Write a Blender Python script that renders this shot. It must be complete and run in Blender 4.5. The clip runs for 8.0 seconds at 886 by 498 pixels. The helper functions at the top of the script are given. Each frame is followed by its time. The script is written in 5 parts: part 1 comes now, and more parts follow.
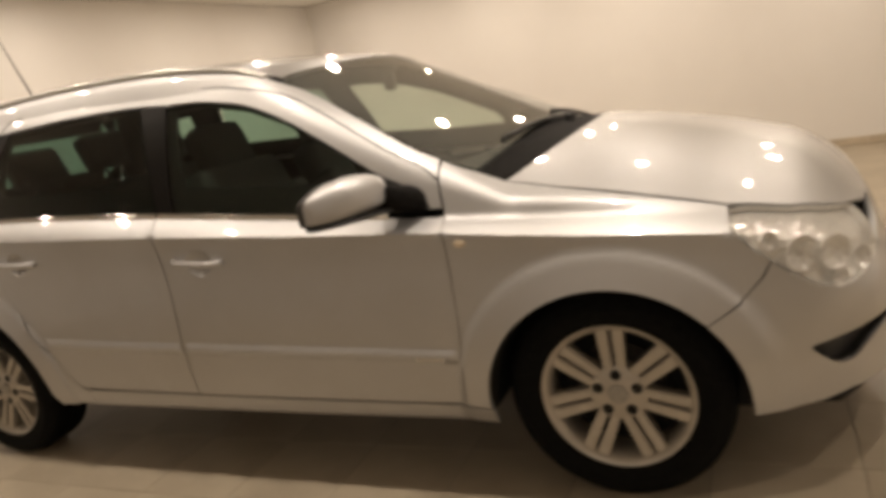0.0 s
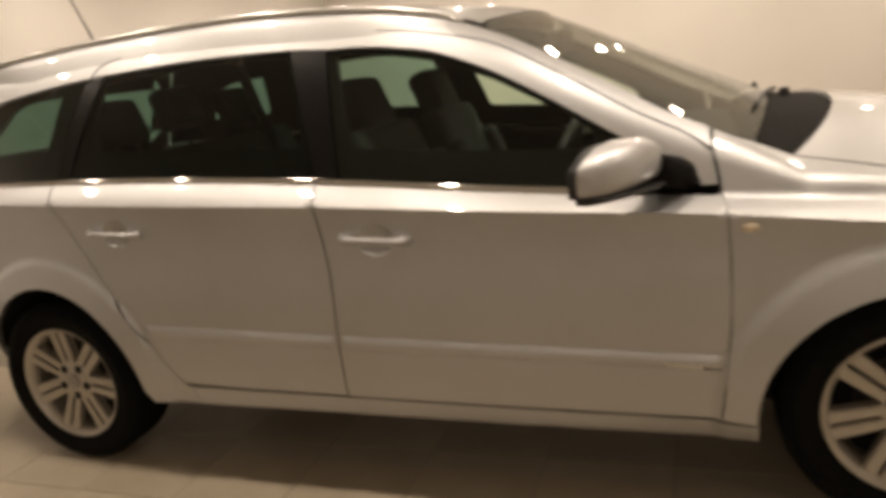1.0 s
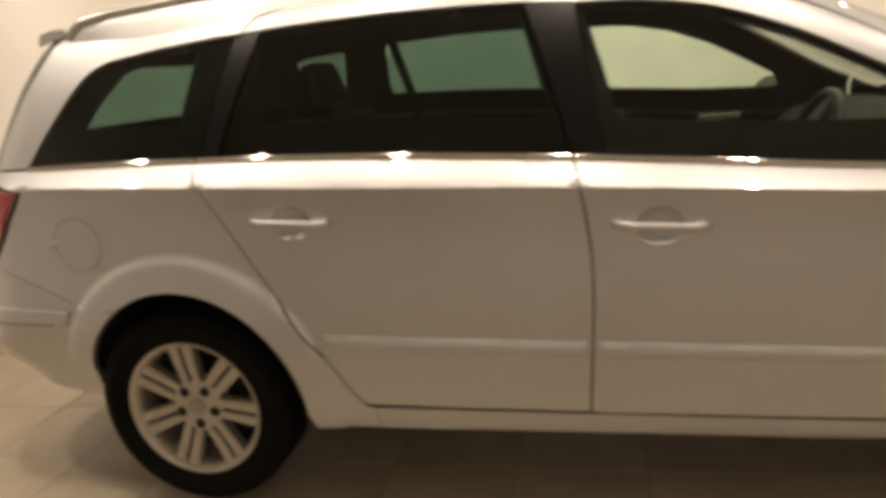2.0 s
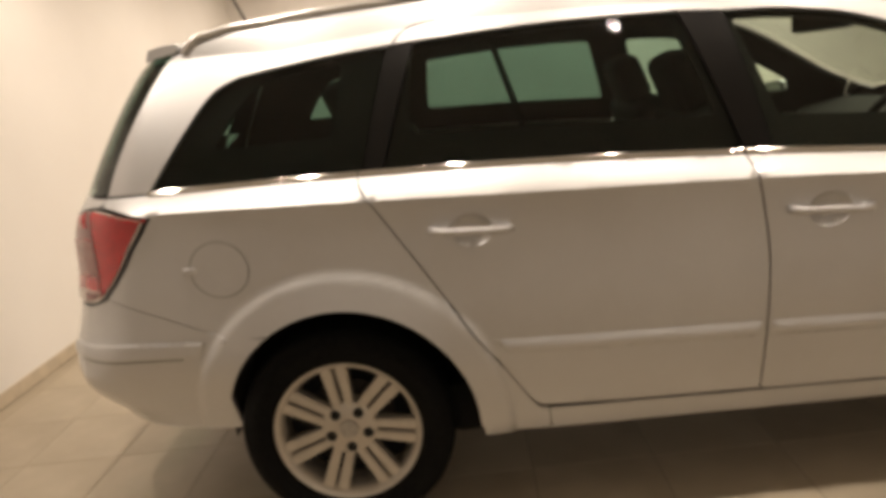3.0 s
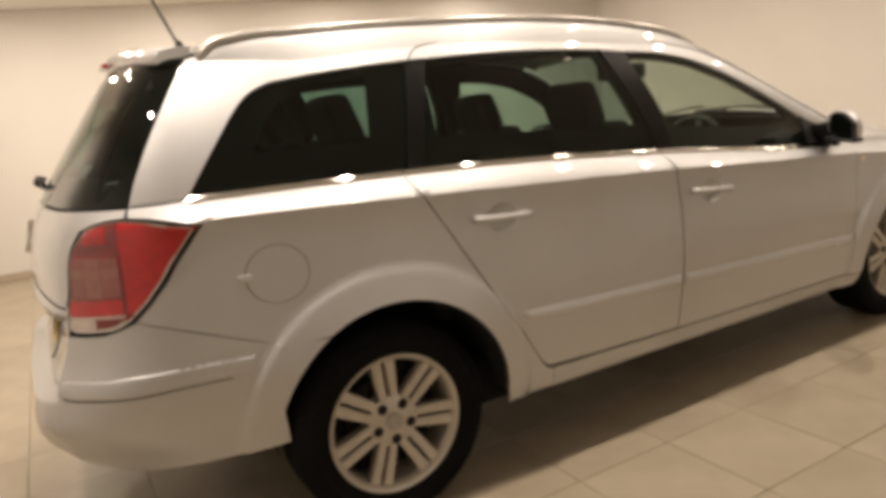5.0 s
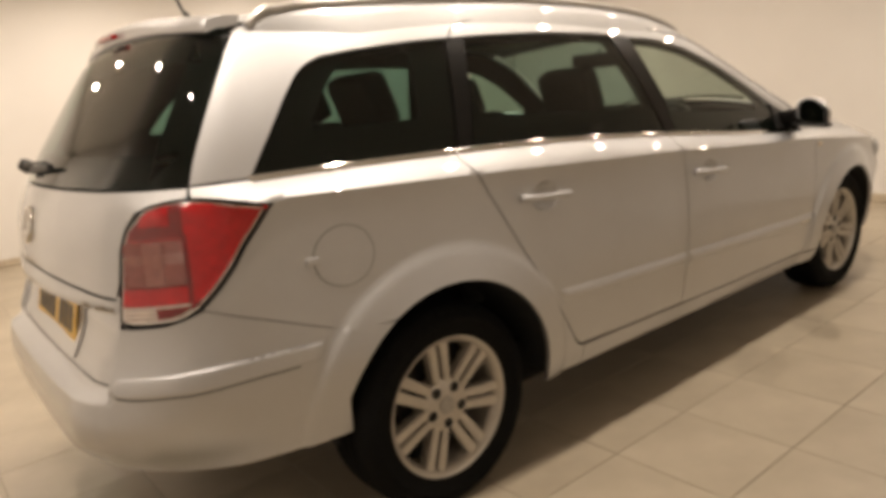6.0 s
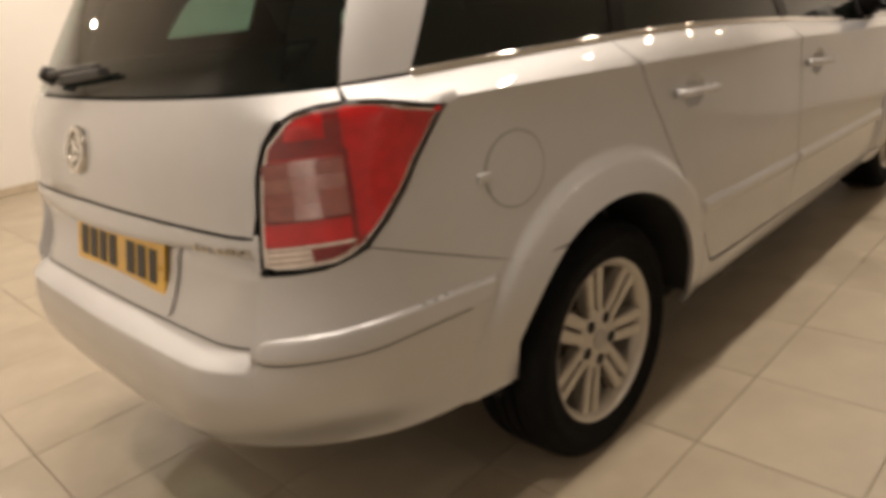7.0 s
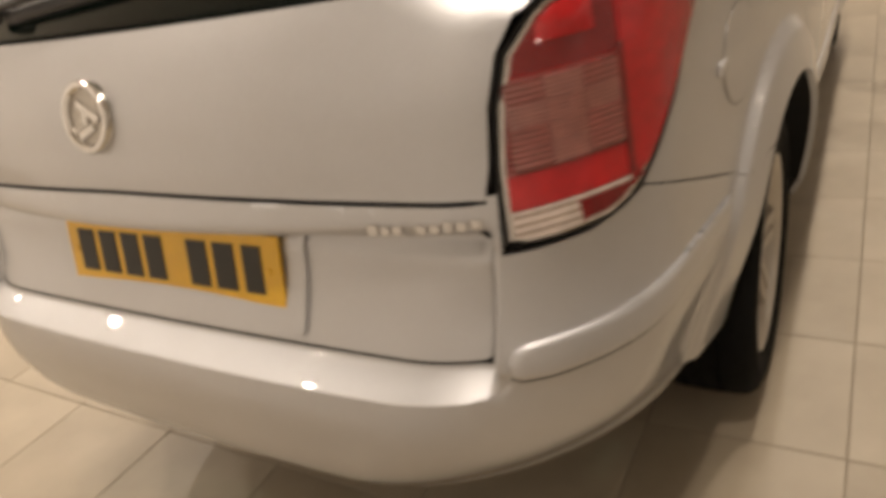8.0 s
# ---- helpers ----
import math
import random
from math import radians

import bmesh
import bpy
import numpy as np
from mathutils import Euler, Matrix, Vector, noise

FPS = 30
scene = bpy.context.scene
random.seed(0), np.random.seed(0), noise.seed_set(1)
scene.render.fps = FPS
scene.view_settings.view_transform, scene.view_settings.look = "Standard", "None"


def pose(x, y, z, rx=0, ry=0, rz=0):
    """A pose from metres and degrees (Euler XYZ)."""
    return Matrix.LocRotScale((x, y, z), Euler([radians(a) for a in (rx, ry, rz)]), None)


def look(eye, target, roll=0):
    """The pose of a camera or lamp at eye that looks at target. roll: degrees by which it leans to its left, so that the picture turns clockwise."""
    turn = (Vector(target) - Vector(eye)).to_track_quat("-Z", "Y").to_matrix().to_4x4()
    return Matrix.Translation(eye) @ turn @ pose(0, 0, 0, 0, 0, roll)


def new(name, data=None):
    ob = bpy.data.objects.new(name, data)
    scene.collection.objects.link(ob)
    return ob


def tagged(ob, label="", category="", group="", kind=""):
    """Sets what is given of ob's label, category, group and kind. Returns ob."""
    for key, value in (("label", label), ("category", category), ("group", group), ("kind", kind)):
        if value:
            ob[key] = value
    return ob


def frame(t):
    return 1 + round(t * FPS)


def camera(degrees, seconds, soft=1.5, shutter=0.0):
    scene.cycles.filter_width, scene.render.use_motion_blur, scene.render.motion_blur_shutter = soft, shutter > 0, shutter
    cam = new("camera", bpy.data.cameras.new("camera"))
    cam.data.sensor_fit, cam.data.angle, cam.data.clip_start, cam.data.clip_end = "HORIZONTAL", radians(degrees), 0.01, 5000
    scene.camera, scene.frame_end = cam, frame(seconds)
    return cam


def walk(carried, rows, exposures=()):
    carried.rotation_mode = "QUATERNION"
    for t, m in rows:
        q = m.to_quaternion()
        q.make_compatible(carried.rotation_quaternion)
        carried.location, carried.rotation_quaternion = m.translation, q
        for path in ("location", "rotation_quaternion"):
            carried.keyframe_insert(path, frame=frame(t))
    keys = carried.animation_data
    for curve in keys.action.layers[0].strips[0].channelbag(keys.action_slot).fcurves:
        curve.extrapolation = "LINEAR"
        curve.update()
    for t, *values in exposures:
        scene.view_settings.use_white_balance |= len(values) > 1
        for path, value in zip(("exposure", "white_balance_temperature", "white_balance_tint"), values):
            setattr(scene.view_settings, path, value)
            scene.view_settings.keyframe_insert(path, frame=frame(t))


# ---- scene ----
cam = camera(64.5, 8.0, soft=4.7, shutter=0.4)
PATH = [
    (0, (3.131, -2.618, 1.246), (2.283, -0.863, 0.800), -11.0),
    (0.5, (2.699, -2.61, 1.262), (1.943, -0.823, 0.78), -10.7),
    (1, (2.243, -2.588, 1.253), (1.535, -0.782, 0.767), -7.7),
    (1.5, (1.735, -2.566, 1.315), (1.214, -0.695, 0.835), -7.3),
    (2, (1.236, -2.544, 1.237), (0.787, -0.66, 0.737), -6.2),
    (2.2, (1.04, -2.564, 1.246), (0.634, -0.665, 0.77), -6.1),
    (3.3, (0.18, -2.695, 1.293), (0.231, -0.757, 0.804), -7.3),
    (3.5, (-0.01, -2.681, 1.28), (0.135, -0.754, 0.767), -6.6),
    (4, (-0.311, -2.703, 1.278), (0.148, -0.816, 0.799), -5.1),
    (4.5, (-0.544, -2.744, 1.273), (0.224, -0.943, 0.861), -5.2),
    (4.7, (-0.631, -2.712, 1.254), (0.204, -0.941, 0.847), -5.4),
    (5.8, (-1.131, -2.439, 1.24), (0.054, -0.885, 0.812), -6.4),
    (6, (-1.177, -2.354, 1.238), (0.028, -0.821, 0.793), -5.5),
    (6.5, (-1.287, -2.112, 1.216), (-0.032, -0.643, 0.701), -7.5),
    (7, (-1.388, -1.719, 1.198), (-0.091, -0.355, 0.52), -7.0),
    (7.5, (-1.444, -1.363, 1.195), (-0.042, -0.144, 0.455), -9.5),
    (8, (-1.46, -0.982, 1.17), (0.002, 0.024, 0.248), -12.5),
]
walk(cam, [(t, look(eye, target, roll)) for t, eye, target, roll in PATH], [(0.0, -0.08, 6800, 10), (0.5, -0.14, 6800, 10), (1.5, 0.05, 6900, 10), (2.0, 0.14, 6950, 10), (3.5, 0.3, 6650, 10), (6.0, 0.27, 6650, 10), (7.0, 0.2, 6650, 10), (8.0, 0.22, 6550, 10)])

# ---- world and lamps ----
world = bpy.data.worlds.new("world")
scene.world = world
world.use_nodes = True
world.node_tree.nodes["Background"].inputs[0].default_value = (0.9, 0.8, 0.7, 1)
world.node_tree.nodes["Background"].inputs[1].default_value = 0.02
scene.view_settings.exposure = 0.0
CEILING = 2.5
# The row at y = -6.2 is added, unseen fill that brightens the near flank.
LAMPS = [(0.41 + 0.82 * k, -0.925, (6.0, 4.2, 5.2)[(k > -1) + (k > 2)]) for k in range(-2, 6)] + [(0.41 + 0.82 * k, 1.15, 7.2) for k in range(-2, 5)] + [(x, y, 10.5) for y in (2.8, 4.2) for x in (-0.9, 0.6, 2.15, 3.9)] + [(x, -6.2, watts) for x, watts in ((-0.9, 10.0), (0.6, 9.0), (2.1, 10.0), (3.4, 15.0))]


# ---- materials ----
def material(name):
    m = bpy.data.materials.new(name)
    m.use_nodes = True
    nodes = m.node_tree.nodes
    return m, nodes, m.node_tree.links, nodes["Principled BSDF"]


def noise_of(nodes, links, scale, detail=4.0, rough=0.55, space="Object"):
    coord, tex = nodes.new("ShaderNodeTexCoord"), nodes.new("ShaderNodeTexNoise")
    links.new(coord.outputs[space], tex.inputs["Vector"])
    tex.inputs["Scale"].default_value, tex.inputs["Detail"].default_value, tex.inputs["Roughness"].default_value = scale, detail, rough
    return tex


def ramp_of(nodes, links, source, low, high, a=0.3, b=0.7):
    ramp = nodes.new("ShaderNodeValToRGB")
    ramp.color_ramp.elements[0].position, ramp.color_ramp.elements[1].position = a, b
    ramp.color_ramp.elements[0].color, ramp.color_ramp.elements[1].color = (*low, 1), (*high, 1)
    links.new(source, ramp.inputs[0])
    return ramp.outputs[0]


def bump_of(nodes, links, source, bsdf, strength, distance):
    bump = nodes.new("ShaderNodeBump")
    bump.inputs["Strength"].default_value, bump.inputs["Distance"].default_value = strength, distance
    links.new(source, bump.inputs["Height"])
    links.new(bump.outputs[0], bsdf.inputs["Normal"])


def plain(name, color, rough=0.5, metal=0.0, coat=0.0, vary=0.12, scale=30.0, bump=0.0):
    m, nodes, links, bsdf = material(name)
    tex = noise_of(nodes, links, scale)
    low, high = [c * (1 - vary) for c in color], [min(1, c * (1 + vary)) for c in color]
    links.new(ramp_of(nodes, links, tex.outputs[0], low, high), bsdf.inputs["Base Color"])
    bsdf.inputs["Roughness"].default_value, bsdf.inputs["Metallic"].default_value = rough, metal
    bsdf.inputs["Coat Weight"].default_value, bsdf.inputs["Coat Roughness"].default_value = coat, 0.06
    if bump:
        bump_of(nodes, links, tex.outputs[0], bsdf, bump, 0.002)
    return m


def car_paint():
    m, nodes, links, bsdf = material("silver_paint")
    flake = noise_of(nodes, links, 900.0, 2.0)
    cloud = noise_of(nodes, links, 3.0, 5.0)
    col = ramp_of(nodes, links, flake.outputs[0], (0.53, 0.536, 0.549), (0.64, 0.646, 0.66))
    film = nodes.new("ShaderNodeMixRGB")
    film.blend_type = "MULTIPLY"
    film.inputs[0].default_value = 1.0
    links.new(col, film.inputs[1])
    smear = noise_of(nodes, links, 1.7, 7.0, 0.65)
    links.new(ramp_of(nodes, links, smear.outputs[0], (0.93, 0.92, 0.905), (1.0, 1.0, 1.0), 0.35, 0.65), film.inputs[2])
    links.new(film.outputs[0], bsdf.inputs["Base Color"])
    rough = nodes.new("ShaderNodeMapRange")
    links.new(cloud.outputs[0], rough.inputs[0])
    rough.inputs[3].default_value, rough.inputs[4].default_value = 0.45, 0.51
    links.new(rough.outputs[0], bsdf.inputs["Roughness"])
    bsdf.inputs["Metallic"].default_value = 0.86
    bsdf.inputs["Coat Weight"].default_value, bsdf.inputs["Coat Roughness"].default_value = 1.0, 0.015
    return m


def glass(name, tint, gloss=0.02, rise=3.6, film=0.0):
    """Thin window glass: tinted where one looks through, with a mirror's share by Fresnel and, by film, a pale haze put
    over it.
    """
    m, nodes, links, bsdf = material(name)
    nodes.remove(bsdf)
    out = nodes["Material Output"]
    clear, shine, mix, edge, power, share = (nodes.new(k) for k in ("ShaderNodeBsdfTransparent", "ShaderNodeBsdfGlossy", "ShaderNodeMixShader", "ShaderNodeLayerWeight", "ShaderNodeMath", "ShaderNodeMath"))
    dust = noise_of(nodes, links, 6.0, 5.0)
    low, high = [c * 0.94 for c in tint], [min(1, c * 1.03) for c in tint]
    links.new(ramp_of(nodes, links, dust.outputs[0], low, high), clear.inputs[0])
    shine.inputs["Roughness"].default_value = gloss
    edge.inputs[0].default_value = 0.5
    power.operation, share.operation = "POWER", "MULTIPLY_ADD"
    links.new(edge.outputs["Facing"], power.inputs[0])
    power.inputs[1].default_value, share.inputs[1].default_value, share.inputs[2].default_value = rise, 0.93, 0.042
    links.new(power.outputs[0], share.inputs[0])
    links.new(share.outputs[0], mix.inputs[0])
    links.new(clear.outputs[0], mix.inputs[1])
    links.new(shine.outputs[0], mix.inputs[2])
    # Pale diffuse share that lightens the glass in place of a bright reflection.
    if film:
        dull, over = nodes.new("ShaderNodeBsdfDiffuse"), nodes.new("ShaderNodeMixShader")
        dull.inputs[0].default_value, over.inputs[0].default_value = (0.62, 0.64, 0.58, 1), film
        links.new(mix.outputs[0], over.inputs[1])
        links.new(dull.outputs[0], over.inputs[2])
        links.new(over.outputs[0], out.inputs[0])
    else:
        links.new(mix.outputs[0], out.inputs[0])
    return m


def tile_material():
    m, nodes, links, bsdf = material("beige_floor_tile")
    info = nodes.new("ShaderNodeObjectInfo")
    fine, cloud = noise_of(nodes, links, 60.0, 6.0), noise_of(nodes, links, 4.0, 5.0)
    mix = nodes.new("ShaderNodeMath")
    mix.operation = "MULTIPLY_ADD"
    links.new(cloud.outputs[0], mix.inputs[0])
    mix.inputs[1].default_value = 0.8
    scaled = nodes.new("ShaderNodeMath")
    scaled.operation = "MULTIPLY"
    links.new(info.outputs["Random"], scaled.inputs[0])
    scaled.inputs[1].default_value = 0.22
    links.new(scaled.outputs[0], mix.inputs[2])
    links.new(ramp_of(nodes, links, mix.outputs[0], (0.345, 0.288, 0.210), (0.485, 0.417, 0.315), 0.25, 0.75), bsdf.inputs["Base Color"])
    rough = nodes.new("ShaderNodeMapRange")
    links.new(fine.outputs[0], rough.inputs[0])
    rough.inputs[3].default_value, rough.inputs[4].default_value = 0.30, 0.48
    links.new(rough.outputs[0], bsdf.inputs["Roughness"])
    bump_of(nodes, links, fine.outputs[0], bsdf, 0.12, 0.001)
    return m


def wall_material():
    m, nodes, links, bsdf = material("white_wall_paint")
    fine, cloud = noise_of(nodes, links, 120.0, 4.0), noise_of(nodes, links, 0.8, 6.0)
    links.new(ramp_of(nodes, links, cloud.outputs[0], (0.78, 0.75, 0.715), (0.84, 0.815, 0.78)), bsdf.inputs["Base Color"])
    bsdf.inputs["Roughness"].default_value = 0.85
    bump_of(nodes, links, fine.outputs[0], bsdf, 0.15, 0.001)
    return m


def glow(name, color, strength):
    m, nodes, links, bsdf = material(name)
    bsdf.inputs["Base Color"].default_value = (*color, 1)
    bsdf.inputs["Emission Color"].default_value = (*color, 1)
    bsdf.inputs["Emission Strength"].default_value = strength
    return m


def lens(name, color, rough, stripes=0.0):
    """Ribbed lamp plastic."""
    m, nodes, links, bsdf = material(name)
    tex = noise_of(nodes, links, 40.0)
    links.new(ramp_of(nodes, links, tex.outputs[0], [c * 0.8 for c in color], [min(1, c * 1.15) for c in color]), bsdf.inputs["Base Color"])
    bsdf.inputs["Roughness"].default_value = rough
    bsdf.inputs["Coat Weight"].default_value, bsdf.inputs["Coat Roughness"].default_value = 1.0, 0.02
    if stripes:
        coord, wave = nodes.new("ShaderNodeTexCoord"), nodes.new("ShaderNodeTexWave")
        wave.bands_direction = "Z"
        wave.inputs["Scale"].default_value = stripes
        links.new(coord.outputs["Object"], wave.inputs["Vector"])
        bump_of(nodes, links, wave.outputs[0], bsdf, 0.6, 0.003)
    return m


def facet_chrome():
    """Aluminised plastic pressed into small domes."""
    m, nodes, links, bsdf = material("faceted_reflector")
    bsdf.inputs["Base Color"].default_value = (0.90, 0.89, 0.87, 1)
    bsdf.inputs["Metallic"].default_value, bsdf.inputs["Roughness"].default_value = 0.55, 0.16
    coord, cell = nodes.new("ShaderNodeTexCoord"), nodes.new("ShaderNodeTexVoronoi")
    links.new(coord.outputs["Object"], cell.inputs["Vector"])
    cell.inputs["Scale"].default_value = 60.0
    bump_of(nodes, links, cell.outputs["Distance"], bsdf, 0.8, 0.006)
    return m


PAINT = car_paint()
FACETS = facet_chrome()
WALL = wall_material()
TILE = tile_material()
GROUT = plain("grey_grout", (0.24, 0.20, 0.15), 0.9, scale=80)
SKIRT = plain("beige_skirting_tile", (0.52, 0.44, 0.33), 0.4, scale=12)
CEIL = plain("white_ceiling_paint", (0.80, 0.78, 0.74), 0.9, scale=2, vary=0.03)
BLACK = plain("black_trim_plastic", (0.018, 0.018, 0.018), 0.45, vary=0.3, scale=200, bump=0.1)
GLOSS_BLACK = plain("gloss_black_trim", (0.007, 0.0065, 0.006), 0.30, vary=0.1)
GLOSS_BLACK.node_tree.nodes["Principled BSDF"].inputs["Specular IOR Level"].default_value = 0.18
HEADLINER = plain("light_grey_headliner", (0.30, 0.295, 0.28), 0.95, vary=0.1, scale=300)
INNER = plain("dark_grey_lining", (0.008, 0.008, 0.0075), 0.8, vary=0.3, scale=120)
INNER.node_tree.nodes["Principled BSDF"].inputs["Specular IOR Level"].default_value = 0.12
CLOTH = plain("charcoal_seat_cloth", (0.035, 0.036, 0.036), 0.95, vary=0.35, scale=260, bump=0.4)
DASH = plain("grey_dashboard_plastic", (0.035, 0.036, 0.034), 0.8, vary=0.2, scale=300, bump=0.3)
DASH.node_tree.nodes["Principled BSDF"].inputs["Specular IOR Level"].default_value = 0.1
COWL = plain("matt_black_scuttle_plastic", (0.012, 0.011, 0.0105), 0.7, vary=0.4, scale=90, bump=0.5)
COWL.node_tree.nodes["Principled BSDF"].inputs["Specular IOR Level"].default_value = 0.06
RUBBER = plain("black_tyre_rubber", (0.006, 0.006, 0.0058), 0.85, vary=0.35, scale=60, bump=0.2)
RUBBER.node_tree.nodes["Principled BSDF"].inputs["Specular IOR Level"].default_value = 0.1
LAMP_SHELL = plain("silvered_lamp_plastic", (0.86, 0.85, 0.82), 0.30, metal=0.15, vary=0.08, scale=60, bump=0.6)
ALLOY = plain("silver_alloy", (0.53, 0.495, 0.44), 0.36, metal=0.6, vary=0.06, scale=25)
RAIL_SILVER = plain("satin_silver_rail", (0.74, 0.73, 0.71), 0.32, metal=0.9, coat=0.3, vary=0.04)
CAP = plain("dull_cap_silver", (0.40, 0.38, 0.35), 0.45, metal=0.5, vary=0.2, scale=90)
STEEL = plain("brake_steel", (0.045, 0.04, 0.038), 0.45, metal=0.8, vary=0.3)
MIRROR = plain("dark_silvered_mirror", (0.15, 0.17, 0.16), 0.04, metal=1.0, vary=0.02)
CHROME = plain("polished_chrome", (0.72, 0.70, 0.67), 0.07, metal=1.0, vary=0.03)
DARK_GAP = plain("black_gap", (0.008, 0.008, 0.008), 0.9)
GLASS_FRONT = glass("clear_green_window_glass", (0.78, 0.89, 0.80))
GLASS_REAR = glass("dark_tinted_window_glass", (0.31, 0.44, 0.39))
GLASS_SCREEN = glass("windscreen_glass", (0.90, 0.95, 0.90), rise=2.8, film=0.09)
GLASS_LAMP = glass("lamp_cover_plastic", (0.93, 0.93, 0.92), 0.03)
RED = lens("red_lamp_lens", (0.44, 0.004, 0.008), 0.22)
DEEP_RED = lens("dark_red_lamp_lens", (0.17, 0.004, 0.006), 0.22)
RED_BROWN = lens("smoky_red_lamp_lens", (0.23, 0.036, 0.032), 0.25, 45.0)
PALE_PINK = lens("pale_pink_lamp_lens", (0.285, 0.105, 0.085), 0.3, 60.0)
PINK = lens("pinkish_clear_lamp_lens", (0.25, 0.070, 0.058), 0.3, 45.0)
CLEAR_LENS = lens("clear_ribbed_lamp_lens", (0.55, 0.46, 0.40), 0.25, 30.0)
YELLOW = plain("yellow_plate_plastic", (0.80, 0.46, 0.012), 0.35, coat=0.4, vary=0.06)
PLATE_INK = plain("black_plate_ink", (0.03, 0.027, 0.02), 0.5)
AMBER = lens("clear_repeater_lens", (0.80, 0.68, 0.52), 0.3)
LAMP_GLOW = glow("lamp_glow", (1.0, 0.80, 0.58), 30.0)
WHITE_METAL = plain("white_lamp_trim", (0.8, 0.79, 0.77), 0.4)


# ---- building helpers ----
def part(name, bm, mat, parent=None, label="", smooth=False):
    mesh = bpy.data.meshes.new(name)
    bm.to_mesh(mesh)
    bm.free()
    mesh.materials.append(mat)
    if smooth:
        mesh.shade_smooth()
    ob = new(name, mesh)
    if parent:
        ob.parent = parent
    if label:
        tagged(ob, label)
    return ob


def empty(name, label="", category="", group="", kind=""):
    return tagged(new(name), label, category, group, kind)


def box_into(bm, lo, hi, bevel=0.0, m=None, segments=2):
    made = bmesh.ops.create_cube(bm, size=1.0)["verts"]
    lo, hi = Vector(lo), Vector(hi)
    for v in made:
        v.co = Vector([lo[k] + (v.co[k] + 0.5) * (hi[k] - lo[k]) for k in range(3)])
    if bevel:
        edges = list({e for v in made for e in v.link_edges})
        made = bmesh.ops.bevel(bm, geom=edges, offset=bevel, segments=segments, affect="EDGES", profile=0.6)["verts"] + [v for v in made if v.is_valid]
    if m is not None:
        for v in {v for v in made if v.is_valid}:
            v.co = m @ v.co
    return bm


def box(lo, hi, bevel=0.0, m=None):
    return box_into(bmesh.new(), lo, hi, bevel, m)


def lathe(profile, n=48, axis="y", closed=False):
    """Turns (radius, along) pairs round an axis."""
    bm = bmesh.new()
    rings = []
    for r, a in profile:
        ring = []
        for k in range(n):
            c, s = r * math.cos(2 * math.pi * k / n), r * math.sin(2 * math.pi * k / n)
            ring.append(bm.verts.new({"y": (c, a, s), "z": (c, s, a), "x": (a, c, s)}[axis]))
        rings.append(ring)
    pairs = list(zip(rings, rings[1:])) + ([(rings[-1], rings[0])] if closed else [])
    for p, q in pairs:
        for k in range(n):
            bm.faces.new((p[k], p[(k + 1) % n], q[(k + 1) % n], q[k]))
    bmesh.ops.recalc_face_normals(bm, faces=bm.faces)
    for e in bm.edges:
        if len(e.link_faces) == 2 and e.calc_face_angle() > 0.6:
            e.smooth = False
    for f in bm.faces:
        f.smooth = True
    return bm


def tube(points, radius, n=10, flat=1.0, closed=False):
    """A pipe along points; flat squeezes its height."""
    bm = bmesh.new()
    pts = [Vector(p) for p in points]
    rings = []
    for i, p in enumerate(pts):
        a, b = (pts[i - 1], pts[(i + 1) % len(pts)]) if closed else (pts[max(i - 1, 0)], pts[min(i + 1, len(pts) - 1)])
        d = (b - a).normalized()
        side = d.cross(Vector((0, 0, 1)))
        side = side.normalized() if side.length > 0.05 else Vector((0, 1, 0))
        up = side.cross(d).normalized()
        rr = radius(i / (len(pts) - 1)) if callable(radius) else radius
        rings.append([bm.verts.new(p + side * rr * math.cos(2 * math.pi * k / n) + up * rr * flat * math.sin(2 * math.pi * k / n)) for k in range(n)])
    for p, q in list(zip(rings, rings[1:])) + ([(rings[-1], rings[0])] if closed else []):
        for k in range(n):
            bm.faces.new((p[k], p[(k + 1) % n], q[(k + 1) % n], q[k]))
    if not closed:
        bm.faces.new(rings[0])
        bm.faces.new(rings[-1])
    bmesh.ops.recalc_face_normals(bm, faces=bm.faces)
    for f in bm.faces:
        f.smooth = len(f.verts) == 4
    return bm


def mirrored(ob, name=None):
    """A copy of a part on the car's other side, with its children."""
    made = bpy.data.objects.new(name or ob.name.split(".")[0], ob.data.copy())
    scene.collection.objects.link(made)
    made.data.transform(Matrix.Diagonal((1, -1, 1, 1)))
    made.data.flip_normals()
    made.parent = ob.parent
    made.location = (ob.location.x, -ob.location.y, ob.location.z)
    for child in ob.children:
        c = mirrored(child)
        c.parent = made
    return made


from mathutils.geometry import delaunay_2d_cdt

# ---- the car's outer skin as a field ----
def spline(*knots):
    """A smooth curve through (place, value) knots, flat-sloped beyond its ends."""
    xs, ys = (np.array(v, float) for v in zip(*knots))
    slope = np.gradient(ys, xs)

    def at(x):
        x = np.clip(x, xs[0], xs[-1])
        i = np.clip(np.searchsorted(xs, x) - 1, 0, len(xs) - 2)
        h = xs[i + 1] - xs[i]
        t = (x - xs[i]) / h
        return ((1 + 2 * t) * (1 - t) ** 2 * ys[i] + t * (1 - t) ** 2 * h * slope[i]
                + t * t * (3 - 2 * t) * ys[i + 1] + t * t * (t - 1) * h * slope[i + 1])
    return at


def step01(a, b, v):
    t = np.clip((v - a) / (b - a), 0, 1)
    return t * t * (3 - 2 * t)


def round_max(a, b, r):
    """The larger of two distances, its corner rounded by the radius r."""
    return np.hypot(np.maximum(a + r, 0), np.maximum(b + r, 0)) + np.minimum(np.maximum(a, b), -r)


